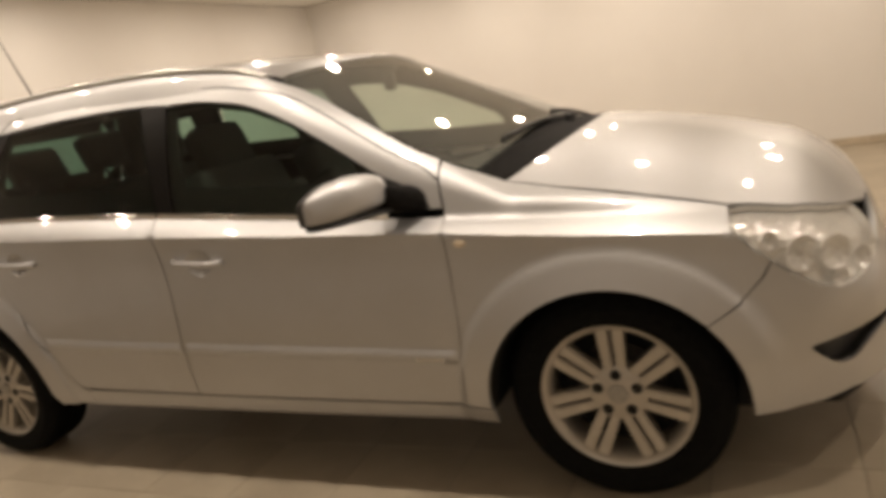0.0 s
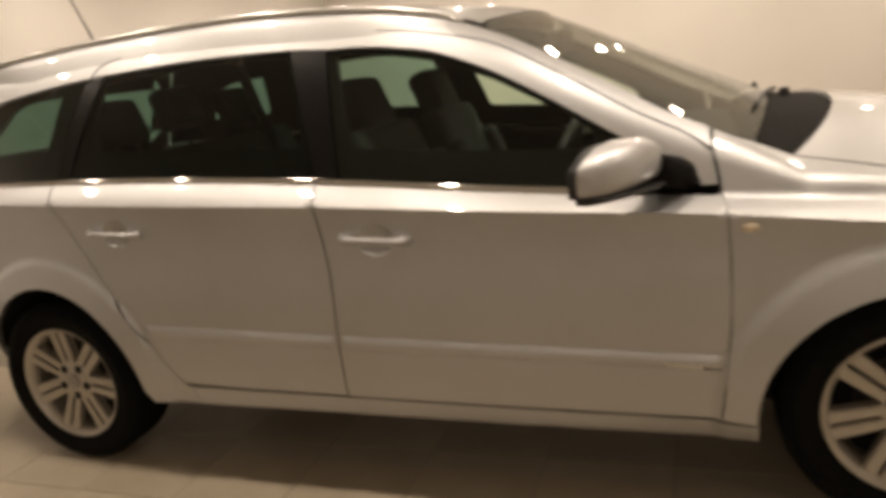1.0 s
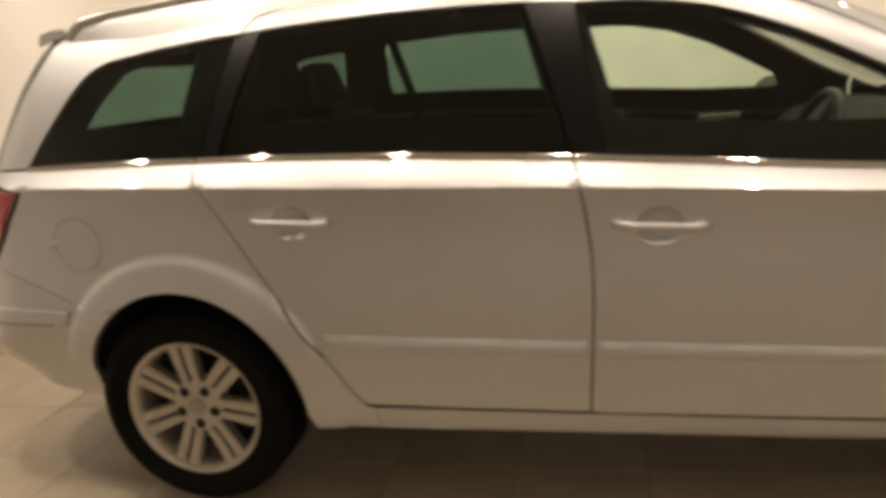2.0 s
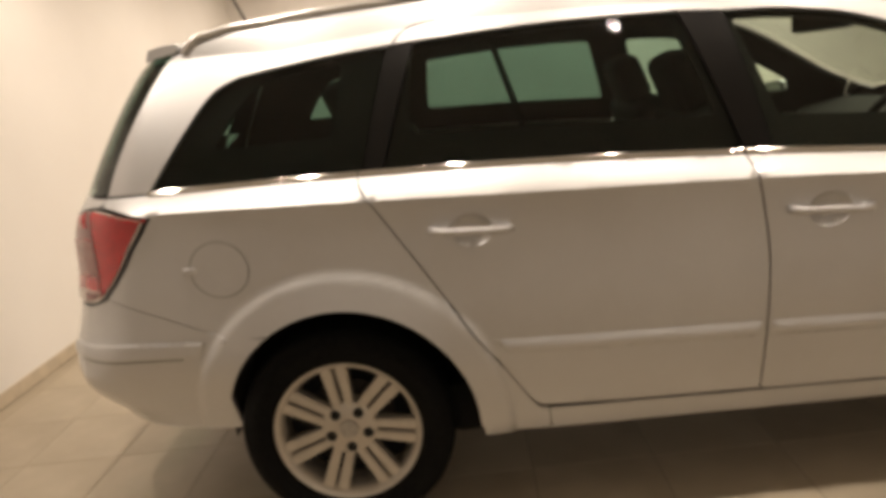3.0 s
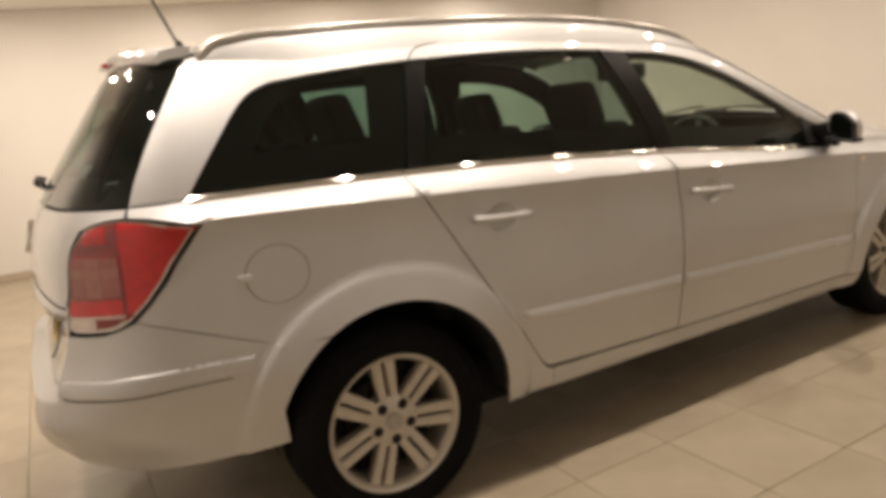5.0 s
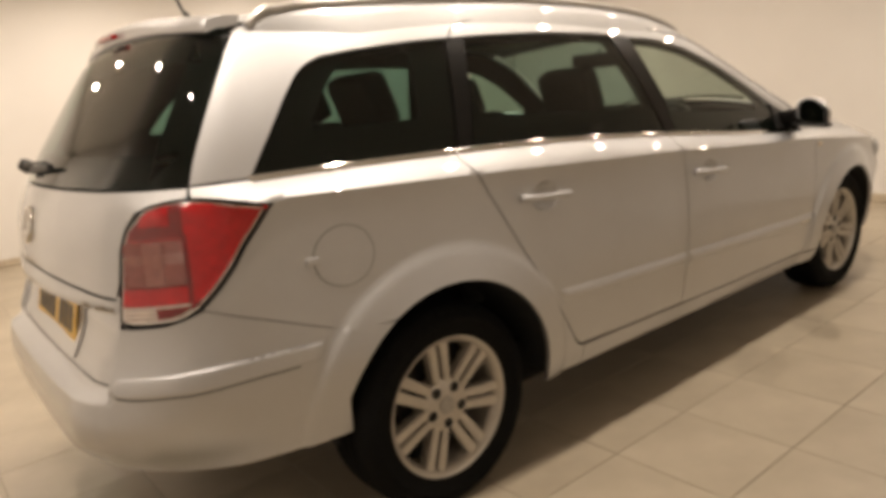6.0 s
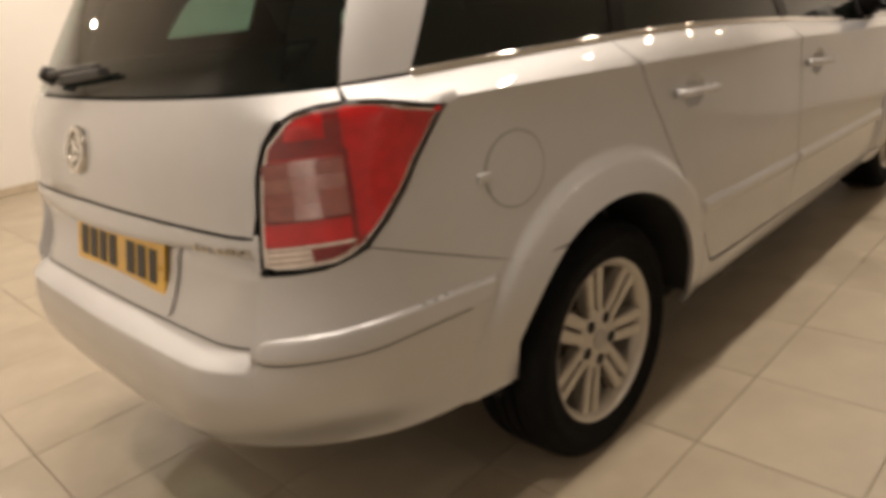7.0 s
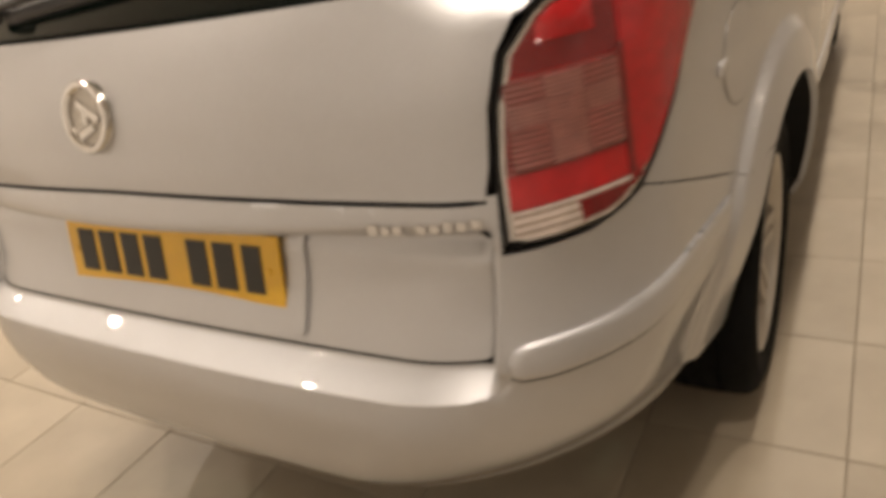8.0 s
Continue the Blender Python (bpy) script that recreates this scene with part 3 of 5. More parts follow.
SEAM = S((-0.30, 0.642), (-0.328, 0.654), (-0.42, 0.69), (-0.501, 0.722), (-0.60, 0.762), (-0.645, 0.780))
qp = S((-0.618, 1.045), (-0.609, 1.066)) + belt(-0.59, 0.13) + C_GAP + S((0.563, 0.341), (0.590, 0.333), (0.590, 0.258), (0.398, 0.262), (0.396, 0.290)) + arch(0, -2, 121.5) + SEAM + TL_FRONT[::-1] + TL_TOP
quarter_panel = panel("rear_wing", qp, "tail", PAINT, car, step=0.013, ridge=shoulder(-0.43, 0.17))
front_wing = F_GAP[::-1] + S((2.274, 0.925), (2.263, 0.985)) + T((2.262, -0.708)) + T((2.302, -0.714), (2.36, -0.706), (2.44, -0.700), (2.609, -0.728), (2.839, -0.740), (3.035, -0.737)) + S((3.040, 0.775), (3.085, 0.722), (3.125, 0.688), (3.100, 0.645), (3.050, 0.592), (2.990, 0.553)) + arch(1, 42, 178) + S((2.345, 0.295))
wing_f = panel("front_wing", front_wing, "wing", PAINT, car, gap=0.0016, step=0.013, ridge=shoulder(2.28, 3.03))
for ob in (door_r, door_f, quarter_panel, wing_f):
    mirrored(ob)
mirrored(bpy.data.objects["sill"])

# roof, bonnet, screen
HEADER = [(1.728 - 0.068 * (y / 0.56) ** 2, y) for y in np.linspace(-0.556, 0.556, 17)]
roof_out = T(*[(x, -0.550) for x in np.linspace(1.0, -0.28, 10)]) + T(*[(-0.40 - 0.10 * (1 - (y / 0.53) ** 2), y) for y in np.linspace(-0.53, 0.53, 13)])
roof_out += T(*[(x, 0.550) for x in np.linspace(-0.28, 1.0, 10)]) + T((1.5, 0.554)) + T(*HEADER[::-1]) + T((1.5, -0.554))
panel("roof", roof_out, "top", PAINT, car, gap=0.003, step=0.035)
COWL_EDGE = [(2.432 - 0.071 * (abs(y) / 0.69) ** 2, y) for y in np.linspace(-0.692, 0.692, 21)]
BONNET_BACK = [(2.600 - 0.155 * (abs(y) / 0.69) ** 2.6, y) for y in np.linspace(-0.694, 0.694, 25)]
edge = [(1.665, -0.571), (1.801, -0.587), (1.983, -0.641), (2.149, -0.687), (2.285, -0.704)]
screen = T(*edge) + T(*COWL_EDGE) + T(*[(x, -y) for x, y in edge[::-1]]) + T(*HEADER[::-1][1:-1])
panel("windscreen", screen, "top", GLASS_SCREEN, car, gap=0.002, step=0.04, off=-0.003, rim=0.0, label="clear laminated windscreen")
panel("cowl", T(*COWL_EDGE) + T(*BONNET_BACK[::-1]), "top", COWL, car, gap=0.002, off=-0.012, label="matt black plastic scuttle panel")
bonnet_side = [(2.450, -0.697), (2.609, -0.726), (2.839, -0.737), (3.030, -0.734)]
nose = [(3.088, -0.712), (3.186, -0.684), (3.258, -0.640), (3.308, -0.592), (3.364, -0.48), (3.394, -0.30), (3.404, -0.15), (3.408, 0.0)]
half = bonnet_side + nose
panel("bonnet", T(*BONNET_BACK[::-1]) + T(*half) + T(*[(x, -y) for x, y in half[::-1][1:]]), "top", PAINT, car, gap=0.003, step=0.035)

# tail: gate, glass, bumper
GLASS_LOW = [(y, 1.073) for y in np.linspace(-0.55, 0.55, 19)]
tail_glass = bend(TG_EDGE[::-1]) + R(*GLASS_LOW) + other(bend(TG_EDGE[::-1])) + R(*[(y, 1.462) for y in np.linspace(0.485, -0.485, 15)])
panel("tailgate_window", tail_glass, "tail", GLASS_REAR, car, gap=0.002, off=-0.002, rim=0.0, label="dark tinted tailgate glass", step=0.03)
TL_IN = R((-0.640, 1.022), (-0.622, 0.985), (-0.612, 0.93), (-0.607, 0.86), (-0.611, 0.80), (-0.613, 0.766))
TL_ROOF = S((-0.628, 1.043), (-0.665, 1.041), (-0.70, 1.034)) + R((-0.648, 1.024))
lid_right = S((-0.610, 1.065), (-0.620, 1.049)) + TL_ROOF + TL_IN[:4] + R((-0.602, 0.830), (-0.603, seam_height(0.603) + 0.002))
lid_top = lid_right + R(*[(y, seam_height(y) + 0.002) for y in np.linspace(-0.58, 0.58, 19)]) + other(lid_right) + R(*[(-y, z - 0.004) for y, z in GLASS_LOW])
panel("tailgate", lid_top, "tail", PAINT, car, gap=0.002, step=0.016)
low_right = R((-0.603, seam_height(0.603) - 0.002), (-0.604, 0.764), (-0.593, 0.752), (-0.588, 0.70), (-0.587, 0.612))
low = low_right + R(*[(y, 0.608) for y in np.linspace(-0.58, 0.58, 19)]) + other(low_right) + R(*[(-y, seam_height(y) - 0.002) for y in np.linspace(-0.58, 0.58, 19)])
panel("tailgate_lower_panel", low, "rear", PAINT, car, gap=0.001, step=0.011)
TL_LOW = S((-0.660, 0.774), (-0.685, 0.764)) + R((-0.700, 0.753), (-0.66, 0.751), (-0.612, 0.752))
bump_right = arch(0, 160, 122.5, n=20)[:1] + arch(0, 158, 122.5, n=20) + SEAM[1:] + TL_LOW + R((-0.6110, 0.747), (-0.6100, 0.70), (-0.6095, 0.632), (-0.606, 0.604), (-0.594, 0.580), (-0.584, 0.577))
bump_low = S((-0.315, 0.352), (-0.45, 0.342), (-0.60, 0.338)) + R(*[(y, 0.338 + 0.02 * (1 - (y / 0.66) ** 2)) for y in np.linspace(-0.66, 0.66, 21)]) + other(S((-0.315, 0.352), (-0.45, 0.342), (-0.60, 0.338)))
bumper = bump_right + R(*[(y, 0.577) for y in np.linspace(-0.57, 0.57, 19)]) + other(bump_right) + bump_low[::-1]
panel("rear_bumper", bumper, "tail", PAINT, car, gap=0.0006, step=0.011, rim=0.02)

bm = bmesh.new()
ys = np.linspace(-0.593, 0.593, 61)
rows = [[bm.verts.new(p) for p in R(*[(y, z) for y in ys])] for z in np.linspace(0.5755, 0.605, 13)]
for lower, higher in zip(rows, rows[1:]):
    for i in range(len(ys) - 1):
        bm.faces.new((lower[i], lower[i + 1], higher[i + 1], higher[i])).smooth = True
bmesh.ops.recalc_face_normals(bm, faces=bm.faces)
part("bumper_step", bm, PAINT, car, "flat load step along the bumper top")
gap_line = tube(R(*[(y, seam_height(y)) for y in np.linspace(-0.60, 0.60, 49)]), 0.0028, 6)
bmesh.ops.translate(gap_line, vec=(0.002, 0, 0), verts=gap_line.verts)
part("tailgate_seam", gap_line, DARK_GAP, car)

# ---- dark lining behind the panels ----
win_holes = [S((-0.275, 1.172), (-0.215, 1.255), (-0.135, 1.333), (-0.06, 1.350), (0.12, 1.362), (0.095, 1.26), (0.072, 1.166)),
             S((0.292, 1.150), (0.300, 1.26), (0.318, 1.374), (0.66, 1.382), (0.90, 1.375), (1.045, 1.366), (1.085, 1.23), (1.118, 1.096), (0.70, 1.128)),
             S((1.285, 1.078), (1.255, 1.20), (1.213, 1.350), (1.31, 1.344), (1.40, 1.332), (1.54, 1.299), (1.70, 1.231), (1.843, 1.150), (1.965, 1.075), (1.985, 1.020), (1.65, 1.040))]
lining_up = bend(TG_EDGE) + bend(GUTTER + SCREEN_EDGE) + S((2.262, 0.955), (2.268, 0.90)) + belt(2.22, -0.60, 0.0)
lin = panel("cabin_lining", lining_up, "cabin", INNER, car, gap=0.004, off=-0.022, rim=0.012, holes=win_holes, step=0.035, label="dark grey pillar lining")
mirrored(lin)
low_lining = belt(-0.40, 2.25) + S((2.25, 0.30), (2.25, 0.27), (0.42, 0.28)) + arch(0, 5, 110, 0.004)[::1] + S((-0.33, 0.70), (-0.40, 0.86))
mirrored(panel("door_lining", low_lining, "side", INNER, car, gap=0.003, off=-0.026, rim=0.0, step=0.045, label="black inner door trim"))
panel("roof_lining", T(*[(x, -0.53) for x in np.linspace(1.55, -0.38, 12)]) + T(*[(x, 0.53) for x in np.linspace(-0.38, 1.55, 12)]), "top", HEADLINER, car, gap=0, off=-0.03, rim=0.0, step=0.08, label="light grey head lining")
gate_hole = cast("tail", shrink(resample(flat("tail", tail_glass), 0.03), 0.085))
ring = bend(TG_EDGE[::-1]) + R(*[(y, 1.02) for y in np.linspace(-0.58, 0.58, 15)]) + other(bend(TG_EDGE[::-1])) + R(*[(y, 1.452) for y in np.linspace(0.47, -0.47, 15)])
panel("tailgate_lining", ring, "tail", INNER, car, gap=0.003, off=-0.02, rim=0.01, holes=[gate_hole], step=0.05, label="black tailgate surround")
inner_tail = R(*[(y, 1.03) for y in np.linspace(-0.60, 0.60, 15)]) + R(*[(y, 0.40) for y in np.linspace(0.60, -0.60, 15)])
panel("gap_backing", inner_tail, "rear", DARK_GAP, car, gap=0, off=-0.035, rim=0.0, step=0.04)
corner_back = S((-0.40, 1.03), (-0.40, 0.72)) + R((-0.56, 0.70), (-0.56, 1.05))
mirrored(panel("lamp_backing", corner_back, "tail", DARK_GAP, car, gap=0, off=-0.045, rim=0.0, step=0.04))
wing_back = S((2.26, 0.31), (2.26, 0.92)) + T((2.30, -0.68), (2.98, -0.70)) + S((3.01, 0.72), (3.02, 0.60)) + arch(1, 50, 177, 0.004)
mirrored(panel("wing_backing", wing_back, "wing", DARK_GAP, car, gap=0.003, off=-0.03, rim=0.0, step=0.05))
panel("bonnet_backing", T(*[(2.45, y) for y in np.linspace(-0.66, 0.66, 9)]) + T((2.98, 0.64), (3.20, 0.45), (3.28, 0.0), (3.20, -0.45), (2.98, -0.64)), "top", DARK_GAP, car, gap=0, off=-0.04, rim=0.0, step=0.08)
part("underbody", box((-0.20, -0.66, 0.26), (3.20, 0.66, 0.33), 0.03), DARK_GAP, car, "black underbody")
# Black undertray, made deeper and longer to add shade under the front bumper.
bm = bmesh.new()
ys = np.linspace(-0.62, 0.62, 25)
tray = [(2.45, -0.60), (3.06, -0.66)] + [(float(front_end(np.array(y), np.array(0.3))) - 0.07, y) for y in ys] + [(3.06, 0.66), (2.45, 0.60)]
low_ring, high_ring = [bm.verts.new((x, y, 0.215)) for x, y in tray], [bm.verts.new((x, y, 0.305)) for x, y in tray]
bm.faces.new(low_ring[::-1]), bm.faces.new(high_ring)
for k in range(len(tray)):
    bm.faces.new((low_ring[k], low_ring[(k + 1) % len(tray)], high_ring[(k + 1) % len(tray)], high_ring[k]))
bmesh.ops.recalc_face_normals(bm, faces=bm.faces)
part("undertray", bm, DARK_GAP, car)
part("engine_bay", box((2.42, -0.60, 0.30), (3.20, 0.60, 0.73), 0.04), DARK_GAP, car)
part("boot_floor", box((-0.66, -0.58, 0.385), (0.30, 0.58, 0.60), 0.03), INNER, car)
part("cabin_floor", box((0.30, -0.76, 0.24), (2.30, 0.76, 0.40), 0.03), INNER, car)

# ---- wheel arches and wheels ----
def wheel_house(cx, cz, r, back):
    bm = bmesh.new()
    n = 28
    rows = []
    for y in (-0.845, back):
        rows.append([bm.verts.new((cx + (r + 0.004) * math.cos(a), y, cz + (r + 0.004) * math.sin(a))) for a in np.linspace(-0.06, math.pi + 0.06, n)])
    for k in range(n - 1):
        bm.faces.new((rows[0][k], rows[0][k + 1], rows[1][k + 1], rows[1][k]))
    bm.faces.new(rows[1])
    for v in rows[0]:
        v.co.y = -float(half_width(v.co.x, max(v.co.z, 0.26))) + 0.010
    return part("wheel_arch_liner", bm, DARK_GAP, car, "black wheel arch liner")


for cx, cz, r in ARCHES:
    mirrored(wheel_house(cx, cz, r, -0.50))

TYRE_R, RIM_R = 0.316, 0.214


def wheel(x, y, spin, bolt, steer=0.0):
    """A tyre on a seven-twin-spoke alloy; its outer face looks to -y."""
    barrel = [(0.206, 0.10), (0.196, 0.02), (0.190, -0.06), (0.200, -0.085), (RIM_R - 0.004, -0.094), (RIM_R + 0.002, -0.096), (RIM_R + 0.003, -0.086), (RIM_R, -0.06), (RIM_R, 0.10)]
    hub = part("wheel", lathe(barrel, 64, closed=True), ALLOY, car, "silver seven-twin-spoke alloy wheel")
    tyre = [(RIM_R - 0.006, 0.088), (RIM_R + 0.02, 0.100), (0.265, 0.105), (0.296, 0.098), (0.311, 0.084), (TYRE_R, 0.06), (TYRE_R, 0.042), (0.309, 0.040), (0.309, 0.034), (TYRE_R, 0.032),
            (TYRE_R, 0.004), (0.309, 0.003), (0.309, -0.003), (TYRE_R, -0.004), (TYRE_R, -0.032), (0.309, -0.034), (0.309, -0.040), (TYRE_R, -0.042), (TYRE_R, -0.06), (0.311, -0.084), (0.298, -0.097),
            (0.280, -0.1025), (0.277, -0.1050), (0.262, -0.1055), (0.259, -0.1035), (RIM_R + 0.018, -0.101), (RIM_R + 0.006, -0.096), (RIM_R - 0.004, -0.088)]
    part("tyre", lathe(tyre, 72), RUBBER, hub, "black rubber tyre with ribbed tread")
    bm = bmesh.new()
    for k in range(7):
        for side in (-1, 1):
            m = Matrix.Rotation(radians(-90 - spin + k * 360 / 7), 4, "Y")
            made = bmesh.ops.create_cube(bm, size=1.0)["verts"]
            for v in made:
                outer = v.co.x > 0
                wide = 0.0255 if outer else 0.0180
                mid = side * (wide * 0.675 + 0.0055)
                v.co = Vector((0.205 if outer else 0.050, (-0.082 if outer else -0.070) if v.co.y < 0 else (-0.050 if outer else -0.035), mid + (wide / 2 * 1.35 if v.co.z > 0 else -wide / 2 * 1.35)))
            edges = [e for e in {e for v in made for e in v.link_edges} if all(abs(v.co.y) > 0.06 for v in e.verts)]
            fresh = bmesh.ops.bevel(bm, geom=edges, offset=0.004, segments=2, affect="EDGES")["verts"]
            for v in {v for v in list(made) + fresh if v.is_valid}:
                v.co = m @ v.co
    part("spokes", bm, ALLOY, hub)
    part("hub_face", lathe([(0.0, -0.074), (0.070, -0.073), (0.082, -0.066), (0.086, -0.050), (0.086, -0.02)], 40), ALLOY, hub)
    part("centre_cap", lathe([(0.0, -0.0800), (0.020, -0.0805), (0.0285, -0.078), (0.030, -0.072)], 28), CAP, hub, "dull silver centre cap")
    for k in range(5):
        a = radians(bolt + k * 72)
        bm = lathe([(0.0, -0.0735), (0.011, -0.0742), (0.0160, -0.0745), (0.0165, -0.070)], 16)
        bmesh.ops.translate(bm, vec=(0.058 * math.cos(a), 0, 0.058 * math.sin(a)), verts=bm.verts)
        part("bolt_hole", bm, DARK_GAP, hub)
    part("brake_disc", lathe([(0.0, -0.005), (0.130, -0.005), (0.130, 0.015), (0.0, 0.015)], 40), STEEL, hub, "worn steel brake disc")
    part("wheel_back", lathe([(0.0, 0.03), (0.196, 0.03), (0.196, 0.05), (0.0, 0.05)], 40), DARK_GAP, hub)
    hub.location, hub.rotation_euler.z = (x, y, TYRE_R), radians(steer)
    return hub


for x, y, spin, bolt in ((0.0, -0.730, 5.0, -90.0), (2.703, -0.720, 0.0, 90.0)):
    mirrored(wheel(x, y, spin, bolt))

# ---- mouldings, chrome and small fittings of the flank ----
MOULD = spline((0.44, 0.566), (1.2, 0.533), (2.25, 0.490))
xs = np.linspace(0.455, 1.186, 16)
rear_mould = S((0.448, 0.566)) + S(*[(x, MOULD(x)) for x in xs]) + S(*[(x, MOULD(x) - 0.045) for x in xs[::-1]][:-1]) + S((0.487, 0.521))
mirrored(panel("door_moulding", rear_mould, "side", PAINT, car, gap=0, off=0.002, rim=0.016, step=0.014, dome=0.010, label="body-coloured rub strip"))
xs = np.linspace(1.206, 2.268, 24)
front_mould = S(*[(x, MOULD(x)) for x in xs]) + S(*[(x, MOULD(x) - 0.045) for x in xs[::-1]])
mirrored(panel("door_moulding", front_mould, "side", PAINT, car, gap=0, off=0.002, rim=0.016, step=0.014, dome=0.010, label="body-coloured rub strip"))
for x0, x1 in ((-0.472, 0.138), (0.142, 1.168), (1.176, 2.10)):
    xs = np.linspace(x0, x1, 30)
    strip = S(*[(x, BELT(x) + 0.009) for x in xs]) + S(*[(x, BELT(x) - 0.006) for x in xs[::-1]])
    mirrored(panel("belt_chrome", strip, "cabin", CHROME, car, gap=0, off=0.002, rim=0.012, step=0.005, dome=0.004, label="polished chrome belt strip"))


def door_handle(x0, x1, z0, z1, cup):
    """A strap handle standing off a scooped hollow."""
    xm, zm = (x0 + x1) / 2, (z0 + z1) / 2
    y = -float(half_width(xm, zm))
    pts = []
    for k in range(17):
        t = k / 16
        lift = 0.030 * min(1.0, 6 * t, 6 * (1 - t)) ** 0.7
        pts.append((x0 + (x1 - x0) * t, y - 0.002 - lift, z0 + (z1 - z0) * t - 0.012))
    bar = part("door_handle", tube(pts, 0.0085, 12, 1.3), PAINT, car, "body-coloured pull handle")
    mx, mz = np.mean(cup, 0)[[0, 2]]
    hollow = panel("handle_recess", cup, "side", PAINT, bar, gap=0, off=0.0, rim=0.0, step=0.008)
    for v in hollow.data.vertices:
        d = math.hypot((v.co.x - mx) / 0.057, (v.co.z - mz) / 0.046)
        v.co.y += 0.021 * max(0.0, 1 - d ** 3.2)
    return bar


for box4, cup in (((1.258, 1.474, 0.846, 0.829), CUPS[1]), ((0.317, 0.538, 0.903, 0.886), CUPS[0])):
    mirrored(door_handle(*box4, cup))

cap = [(-0.283 + 0.087 * math.cos(a), 0.842 + 0.081 * math.sin(a)) for a in np.linspace(0, 2 * math.pi, 48, endpoint=False)]
panel("fuel_flap_gap", S(*cap), "tail", DARK_GAP, car, gap=0, off=0.0006, rim=0.0, step=0.02)
flap = panel("fuel_flap", S(*cap), "tail", PAINT, car, gap=0.0018, off=0.0012, rim=0.003, step=0.02, label="round body-coloured fuel filler flap")
bm = box((-0.390, 0, 0.833), (-0.350, 0.014, 0.855), 0.006)
y0 = -float(half_width(-0.368, 0.845))
bmesh.ops.translate(bm, vec=(0, y0 - 0.006, 0), verts=bm.verts)
part("finger_lip", bm, PAINT, flap)

rep = [(2.336 + 0.020 * math.cos(a), 0.812 + 0.012 * math.sin(a)) for a in np.linspace(0, 2 * math.pi, 24, endpoint=False)]
mirrored(panel("side_repeater", S(*rep), "side", AMBER, car, gap=0, off=0.001, rim=0.004, step=0.006, dome=0.005, label="small oval clear repeater lens"))
for k in range(5):
    bm = box((2.13 + 0.019 * k, 0, 0.4585 - 0.0009 * k), (2.144 + 0.019 * k, 0.004, 0.4705 - 0.0009 * k), 0.001)
    bmesh.ops.translate(bm, vec=(0, -float(half_width(2.17, 0.465)) - 0.0135, 0), verts=bm.verts)
    part("door_badge_bar", bm, CHROME, car)

# ---- rear lamps ----
lamp_out = bend(TL_TOP) + TL_ROOF + TL_IN[1:] + R((-0.64, 0.757), (-0.675, 0.755)) + S((-0.70, 0.758), (-0.672, 0.768)) + TL_FRONT[::-1]
lamp_surround = panel("rear_lamp", lamp_out, "tail", GLOSS_BLACK, car, gap=0.002, off=0.001, rim=0.02, step=0.02, label="red and clear rear lamp in a black surround")
inner_loop = shrink(resample(flat("tail", lamp_out), 0.012), 0.008)
CHROME_LOOP = cast("tail", inner_loop)
panel("chrome_bezel", CHROME_LOOP, "tail", CHROME, lamp_surround, gap=0, off=0.003, rim=0.004, step=0.02)
body_loop = shrink(resample(flat("tail", lamp_out), 0.012), 0.0115)


def clip_loop(loop, axis, value, above):
    """The part of a flat outline on one side of a line."""
    out = []
    for a, b in zip(loop, np.roll(loop, -1, axis=0)):
        ia, ib = (a[axis] > value) == above, (b[axis] > value) == above
        if ia:
            out.append(a)
        if ia != ib:
            out.append(a + (b - a) * (value - a[axis]) / (b[axis] - a[axis]))
    return np.array(out)


SPLIT = float(flat("tail", S((-0.652, 0.95)))[0, 0])
outer = clip_loop(clip_loop(body_loop, 0, SPLIT + 0.001, True), 1, 0.808, True)
inner = clip_loop(body_loop, 0, SPLIT - 0.001, False)
cells = [("red_lens", outer, RED), ("clear_lens", clip_loop(clip_loop(body_loop, 0, SPLIT + 0.001, True), 1, 0.806, False), CLEAR_LENS),
         ("brake_lens", clip_loop(inner, 1, 0.958, True), DEEP_RED), ("indicator_lens", clip_loop(clip_loop(inner, 1, 0.956, False), 1, 0.846, True), RED_BROWN),
         ("red_lens", clip_loop(clip_loop(inner, 1, 0.844, False), 1, 0.806, True), RED), ("clear_lens", clip_loop(inner, 1, 0.804, False), CLEAR_LENS)]
panel("lens_back", cast("tail", clip_loop(shrink(resample(flat("tail", lamp_out), 0.012), 0.0125), 0, body_loop[:, 0].max() - 0.016, False)), "tail", RED, lamp_surround, gap=0, off=0.0048, rim=0.002, step=0.02)
for name, loop, mat in cells:
    if len(loop) < 6 or np.ptp(loop[:, 1]) < 0.01:
        continue
    panel(name, cast("tail", loop), "tail", mat, lamp_surround, gap=0.0006, off=0.007, rim=0.006, step=0.014)
# the moulded blocks of the indicator
mid = clip_loop(clip_loop(inner, 1, 0.953, False), 1, 0.849, True)
u0, u1 = mid[:, 0].min() + 0.008, SPLIT - 0.004
for i in range(3):
    for j in range(4):
        a, b = u0 + (u1 - u0) * (i + 0.01) / 3, u0 + (u1 - u0) * (i + 0.99) / 3
        c, d = 0.850 + 0.102 * (j + 0.01) / 4, 0.850 + 0.102 * (j + 0.99) / 4
        panel("lens_block", cast("tail", [(a, c), (b, c), (b, d), (a, d)]), "tail", (PINK, PALE_PINK)[(i + j * 2 + i * j) % 3 == 1], lamp_surround, gap=0, off=0.009, rim=0.003, step=0.014)
divider = clip_loop(clip_loop(clip_loop(body_loop, 0, SPLIT - 0.004, True), 0, SPLIT + 0.003, False), 1, 0.965, False)
